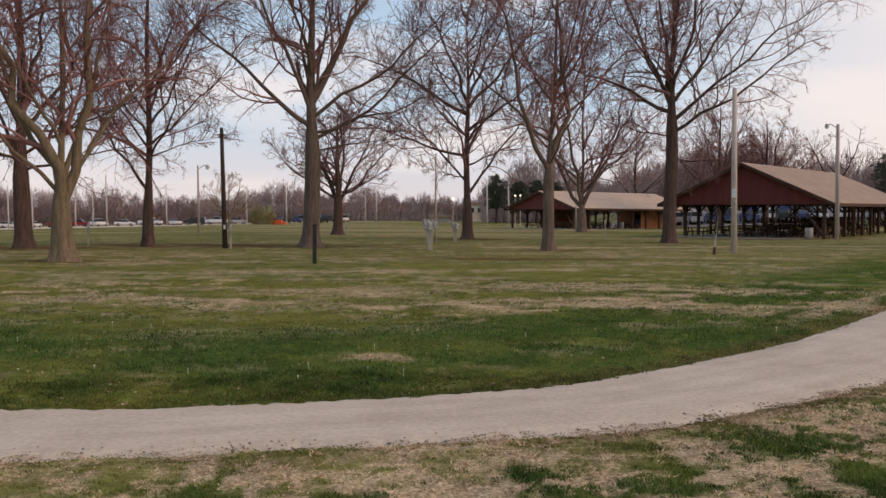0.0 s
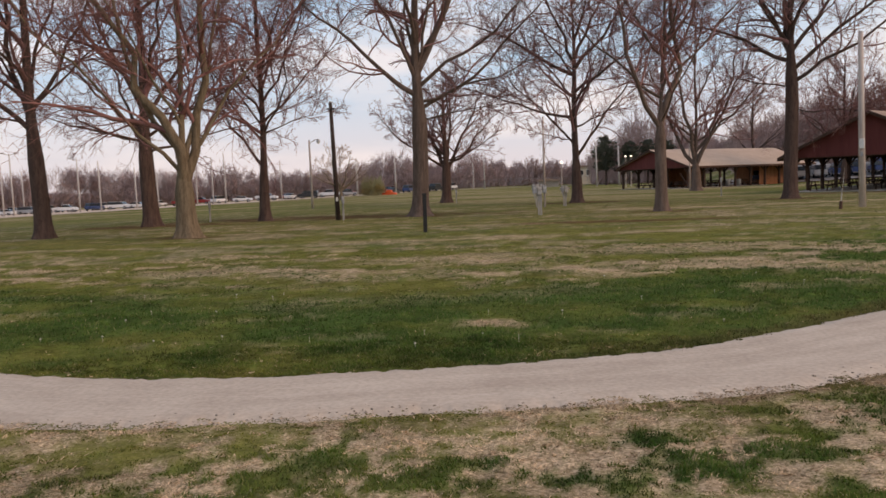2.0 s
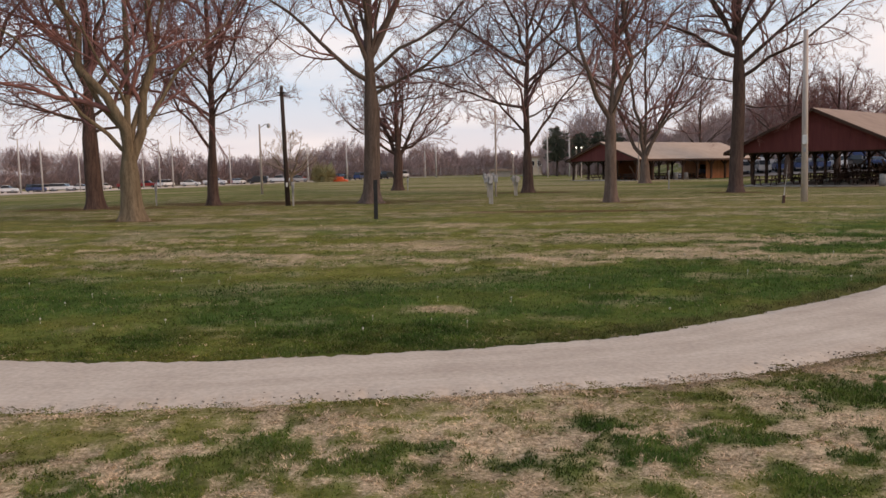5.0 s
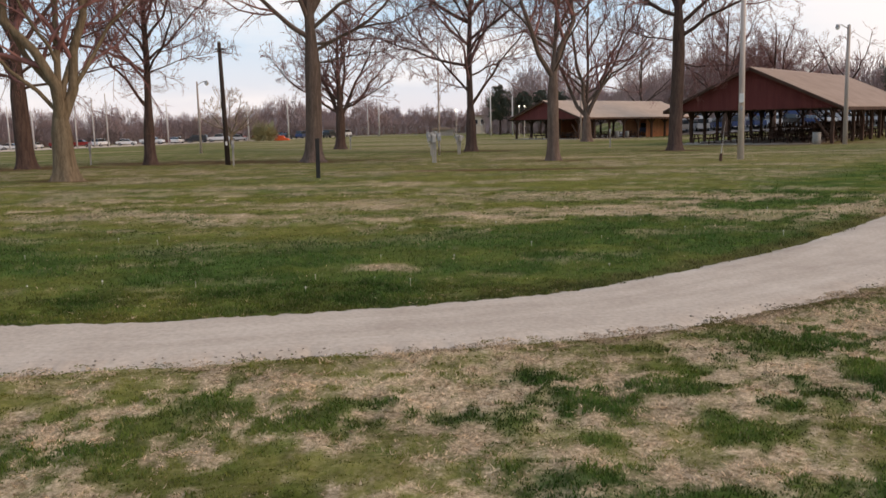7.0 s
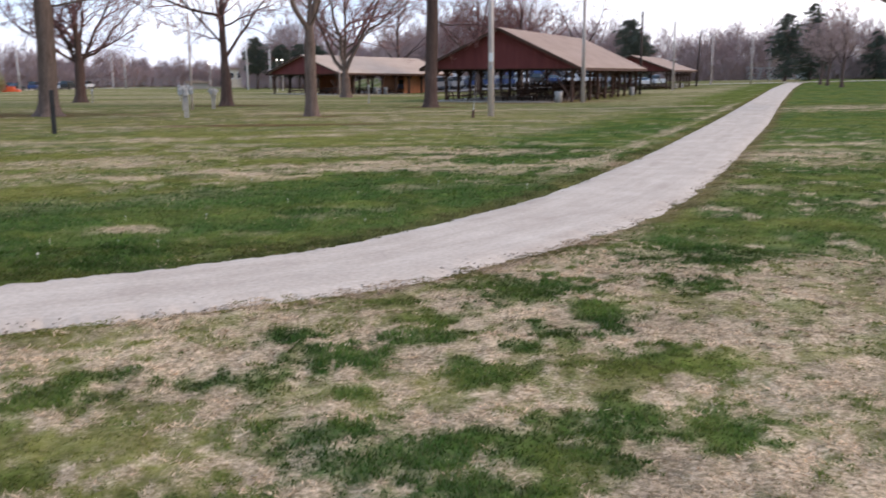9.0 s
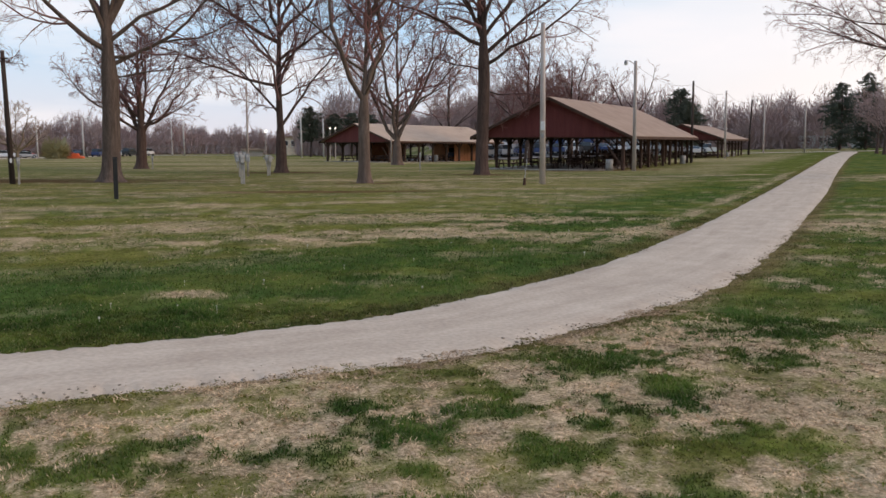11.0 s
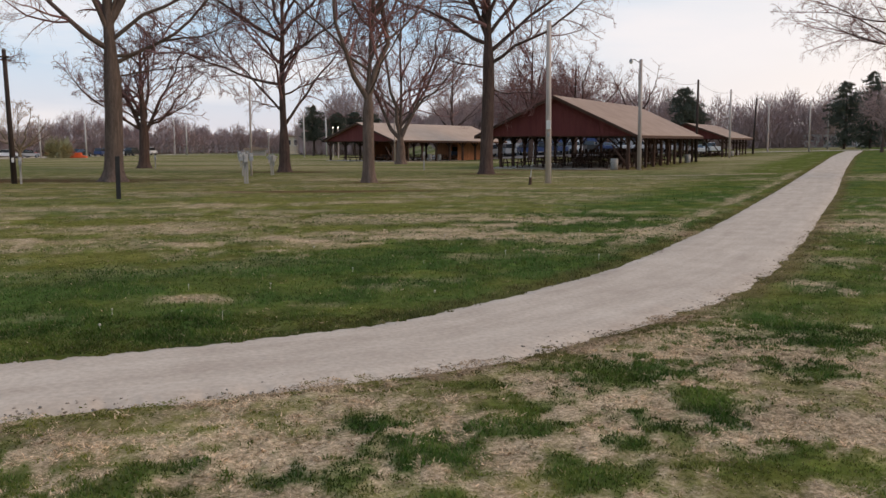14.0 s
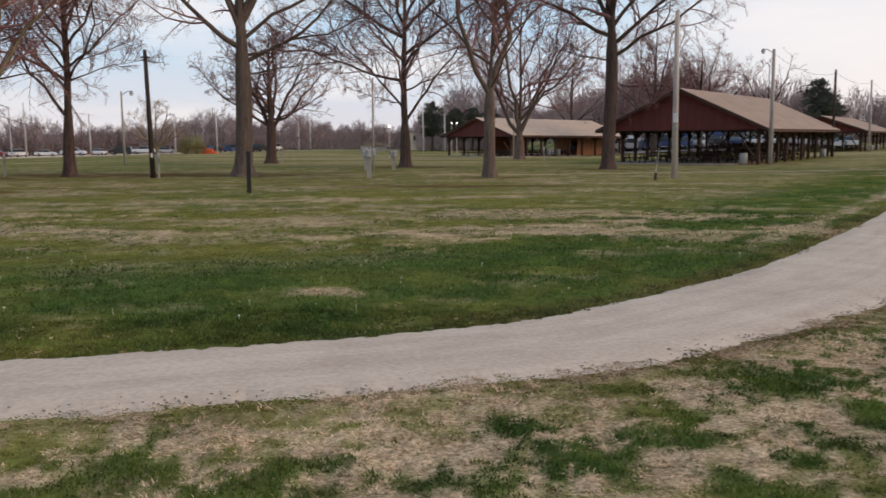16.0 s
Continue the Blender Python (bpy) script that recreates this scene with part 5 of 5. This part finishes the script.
# ---- lot lamps, barriers, far buildings ----
def lot_lamp(x, y, h, heads):
    t = thing("lot_lamp", lean_pose(x, y, -0.8), "tall pale pole with lamps over the lot", "street lamp", "lot lamps")
    part("shaft", rod(bmesh.new(), (0, 0, -0.2), (0, 0, h), 0.17, 0.12, 10), POLE_PALE, t, smooth=True)
    for s in heads:
        part("lamp_arm", rod(bmesh.new(), (0, 0, h - 0.3), (s * 1.2, 0, h + 0.1), 0.05, 0.05, 6), GREY_METAL, t)
        part("lamp_head", box(bmesh.new(), (s * 1.2 - 0.35, -0.2, h + 0.02), (s * 1.2 + 0.35, 0.2, h + 0.24), 0.05), GREY_METAL, t)


for x, y, h, heads in ((-133, 178, 10, (1,)), (-131, 190, 10.5, ()), (-107.8, 150.1, 10, ()), (-106.4, 151.1, 12, (-1, 1)), (-96.5, 157.6, 10.6, (-1,)), (-93.2, 159.6, 10, ()), (-92, 171.7, 8.8, ()), (-88.1, 173.8, 7.7, ()),
                       (-80.8, 177.3, 9.3, ()), (-77.7, 178.7, 10.3, (-1,)), (-75.2, 179.7, 11, ()), (-66, 190, 9, ()),
                       (-48, 190, 8.5, ()), (-36, 175, 7.5, (1,)), (-20, 200, 8, ()), (5, 170, 8.5, ()), (9.8, 180, 8.0, ()), (-26, 230, 9, ())):
    lot_lamp(x, y, h, heads)


def globe_lamp(x, y, h, size):
    t = thing("globe_lamp", lean_pose(x, y, 0), "park lamp with a lit white globe", "street lamp", "globe lamps")
    part("shaft", rod(bmesh.new(), (0, 0, -0.2), (0, 0, h), 0.08, 0.06, 8), POLE_GREY, t)
    bm = bmesh.new()
    bmesh.ops.create_uvsphere(bm, u_segments=14, v_segments=8, radius=size, matrix=Matrix.Translation((0, 0, h + 0.2)) @ Matrix.Diagonal((1, 1, 0.9, 1)))
    part("globe", bm, LAMP_GLOW, t, "lit white globe", True)
    part("collar", rod(bmesh.new(), (0, 0, h - 0.06), (0, 0, h + 0.02), 0.12, 0.12, 8), GREY_METAL, t)


globe_lamp(-1.0, 100, 3.4, 0.15)
globe_lamp(10.2, 150, 5.0, 0.15)
globe_lamp(9.3, 150, 5.0, 0.15)


def far_building(x, y, w, d, h, turn, wall_mat, label, windows, peak=0.6):
    t = thing("low_building", pose(x, y, ground_z(x, y), 0, 0, turn), label, "building", "far buildings")
    part("wall", box(bmesh.new(), (-w / 2, 0, -0.3), (w / 2, d, h)), wall_mat, t)
    bm = prism(bmesh.new(), [(-w / 2 - 0.4, h), (w / 2 + 0.4, h), (w / 2 + 0.4, h + 0.25), (0, h + peak), (-w / 2 - 0.4, h + 0.25)], -0.4, d + 0.4)
    part("roof", bm, SHINGLE, t)
    for i in range(windows):
        a = -w / 2 + w * (i + 0.5) / windows
        wd = part("window", box(bmesh.new(), (a - w / windows * 0.3, -0.06, h * 0.5), (a + w / windows * 0.3, 0.02, h * 0.85)), WHITE, t)
        part("pane", box(bmesh.new(), (a - w / windows * 0.25, -0.075, h * 0.53), (a + w / windows * 0.25, -0.062, h * 0.82)), CAR_GLASS, wd)


CREAM = varied("cream_siding", (0.5, 0.42, 0.32), (0.62, 0.54, 0.42), 0.3, 0.9, bump=0.1)
far_building(7.5, 245, 11, 8, 4.8, 0, CREAM, "low cream building with a row of windows", 6)
far_building(-5, 195, 4.5, 4, 1.3, 0, CONCRETE, "low pale block shed on the field", 0)
far_building(128, 182, 14, 8, 3.0, -35, WHITE, "white house among the far trees", 4, 2.2)
far_building(141.5, 150, 9, 11, 2.4, -48, PARK_GREY, "pale grey house with a gable beside the park road", 3, 3.2)
far_building(158, 156, 12, 9, 2.6, -40, PARK_GREY, "grey house with a gable beside the park road", 4, 2.8)


def chain_fence(a, b, h, label):
    a, b = np.array(a, float), np.array(b, float)
    n = 26
    t = thing("chain_link_fence", pose(0, 0, 0), label, "fence")
    for i in range(n):
        p = a + (b - a) * i / (n - 1)
        z = ground_z(*p)
        part("post", rod(bmesh.new(), (*p, z), (*p, z + h), 0.04, 0.04, 6), GREY_METAL, t)
    bm = bmesh.new()
    for z in (0.1, h * 0.5, h):
        rod(bm, (*a, ground_z(*a) + z), (*b, ground_z(*b) + z), 0.025, 0.025, 5)
    part("rail", bm, GREY_METAL, t)


chain_fence((-30, 215), (4, 215), 2.2, "grey chain-link fence along the far field")


def barrier(x, y, turn, label):
    t = thing("orange_barrier", pose(x, y, ground_z(x, y), 0, 0, turn), label, "barrier", "orange barriers")
    bm = prism(bmesh.new(), [(-1.5, 0), (1.5, 0), (1.3, 0.35), (0.6, 0.5), (0.4, 0.95), (-0.5, 0.95), (-0.8, 0.55), (-1.4, 0.4)], -0.5, 0.5)
    bmesh.ops.bevel(bm, geom=list(bm.edges), offset=0.05, segments=1, affect="EDGES")
    part("shell", bm, ORANGE, t)


barrier(-35.5, 166, 0, "bright orange-red machine cover on the grass")


# ---- grass blades ----
def blades(name, count, rmin, rmax, a0, a1, h, w, seed, label, power=1.0):
    rng = np.random.default_rng(seed)
    a = np.radians(rng.uniform(a0, a1, count))
    r = rmin + (rmax - rmin) * rng.random(count) ** power
    x, y = r * np.sin(a), r * np.cos(a)
    sd = from_path(x, y)
    ragged = half_w(x) - 0.07 + 0.4 * (fbm(x, y, 0.14, 91, 3) - 0.5) + 0.1 * (fbm(x, y, 0.5, 92, 2) - 0.5)
    keep = np.abs(sd) > ragged
    x, y, r, sd = x[keep], y[keep], r[keep], sd[keep]
    n = len(x)
    dry, lush = cover(x, y, sd)
    knot = fbm(x, y, 0.07, 97, 2)
    isdry = (dry + 1.25 * (knot - 0.5) + rng.normal(0, 0.09, n) > 0.5).astype(float)
    isdry = np.clip(isdry + rng.normal(0, 0.12, n), 0, 1)
    clump = fbm(x, y, 0.16, 95, 3)
    edge = smooth(0.0, 0.25, np.abs(sd) - half_w(x))
    hh = h * (0.45 + 1.1 * clump) * np.where(isdry > 0.5, 0.5, (0.45 + 0.6 * lush) * (1 - 0.45 * dry)) * rng.uniform(0.5, 1.3, n) * np.where(sd > 0, 0.8 + 0.2 * edge, 0.4 + 0.6 * edge)
    ww = w * rng.uniform(0.7, 1.3, n) * (r / rmin) ** 0.55
    az = rng.uniform(0, 2 * np.pi, n)
    z = rise_z(x) + tuft_z(x, y) * smooth(-0.1, 0.3, np.abs(sd) - half_w(x)) - 0.008
    leanv = hh * np.where(isdry > 0.5, rng.uniform(0.8, 3.6, n), rng.uniform(0.1, 1.0, n))
    la = rng.uniform(0, 2 * np.pi, n)
    base = np.stack([x, y, z], 1)
    side = np.stack([np.cos(az), np.sin(az), 0 * az], 1) * ww[:, None]
    tip = base + np.stack([np.cos(la) * leanv, np.sin(la) * leanv, hh], 1)
    v = np.stack([base - side, base + side, tip], 1).reshape(-1, 3)
    f = np.arange(3 * n).reshape(n, 3)
    me = mesh_from(name, v, f, BLADE)
    set_float(me, "dry", np.repeat(isdry, 3))
    set_float(me, "lush", np.repeat(np.clip(lush + rng.normal(0, 0.15, n), 0, 1), 3))
    set_float(me, "soil", np.repeat(soil_at(x, y, sd), 3))
    set_float(me, "tone", np.repeat(np.clip(0.5 + np.where(isdry > 0.5, 0.34, 0.2) * rng.normal(size=n) + 1.1 * (clump - 0.5) + 1.5 * (fbm(x, y, 0.5, 99, 3) - 0.5), 0, 1), 3))
    return tagged(new(name, me), label, "grass", kind="stuff")


blades("grass_near", 260000, 2.4, 9, -42, 48, 0.034, 0.0046, 1, "short mixed green and straw-coloured turf blades", 0.8)
blades("grass_beyond_path", 200000, 7, 22, -42, 44, 0.042, 0.0056, 2, "lush green turf beyond the path", 0.9)
blades("grass_field", 56000, 20, 60, -42, 44, 0.05, 0.009, 3, "olive green turf of the open field", 0.9)


# pale seed heads in the lush strip
def seed_heads():
    rng = np.random.default_rng(12)
    n = 80
    x, y = rng.uniform(-9, 9, n), rng.uniform(8, 17, n)
    sd = from_path(x, y)
    keep = (sd > 1.3) & (sd < 6.5)
    x, y = x[keep], y[keep]
    bm = bmesh.new()
    for a, b in zip(x, y):
        h = rng.uniform(0.03, 0.07)
        bmesh.ops.create_icosphere(bm, subdivisions=1, radius=rng.uniform(0.007, 0.014), matrix=Matrix.Translation((a, b, h)))
        rod(bm, (a, b, -0.01), (a, b, h), 0.003, 0.002, 3)
    me = bpy.data.meshes.new("seed_heads")
    bm.to_mesh(me)
    bm.free()
    me.materials.append(varied("seed_fluff", (0.4, 0.38, 0.3), (0.6, 0.57, 0.48), 9, 0.95, bump=0))
    tagged(new("seed_heads", me), "pale dandelion seed heads in the grass", "flowers", kind="stuff")


seed_heads()


# clods and stones along the path's edges
def clods():
    rng = np.random.default_rng(31)
    bm = bmesh.new()
    made_ = 0
    while made_ < 900:
        i = rng.integers(0, len(s_line) - 1)
        c = s_line[i]
        if abs(c[0]) > 9 or c[1] > 18:
            continue
        if lattice(np.array([i * 0.045]), np.array([0.0]), 77)[0] < 0.3:
            continue
        side = -1 if rng.random() < 0.85 else 1
        d = half_w(c[0]) - abs(rng.normal(0, 0.1)) - 0.02
        p = c + nrm[i] * d * side + rng.normal(0, 0.04, 2)
        r = rng.uniform(0.0035, 0.0115)
        bmesh.ops.create_icosphere(bm, subdivisions=1, radius=1, matrix=pose(p[0], p[1], 0.006 - 0.06 * min(1, d / half_w(c[0])) ** 8, rng.uniform(0, 90), 0, rng.uniform(0, 360)) @ Matrix.Diagonal((r * rng.uniform(0.8, 1.8), r, r * 0.45, 1)))
        made_ += 1
    me = bpy.data.meshes.new("path_clods")
    bm.to_mesh(me)
    bm.free()
    me.materials.append(varied("clod", (0.13, 0.105, 0.08), (0.34, 0.285, 0.23), 14, 0.95, bump=0))
    tagged(new("path_clods", me), "small dark clods and stones at the path's edge", "stones", kind="stuff")


clods()
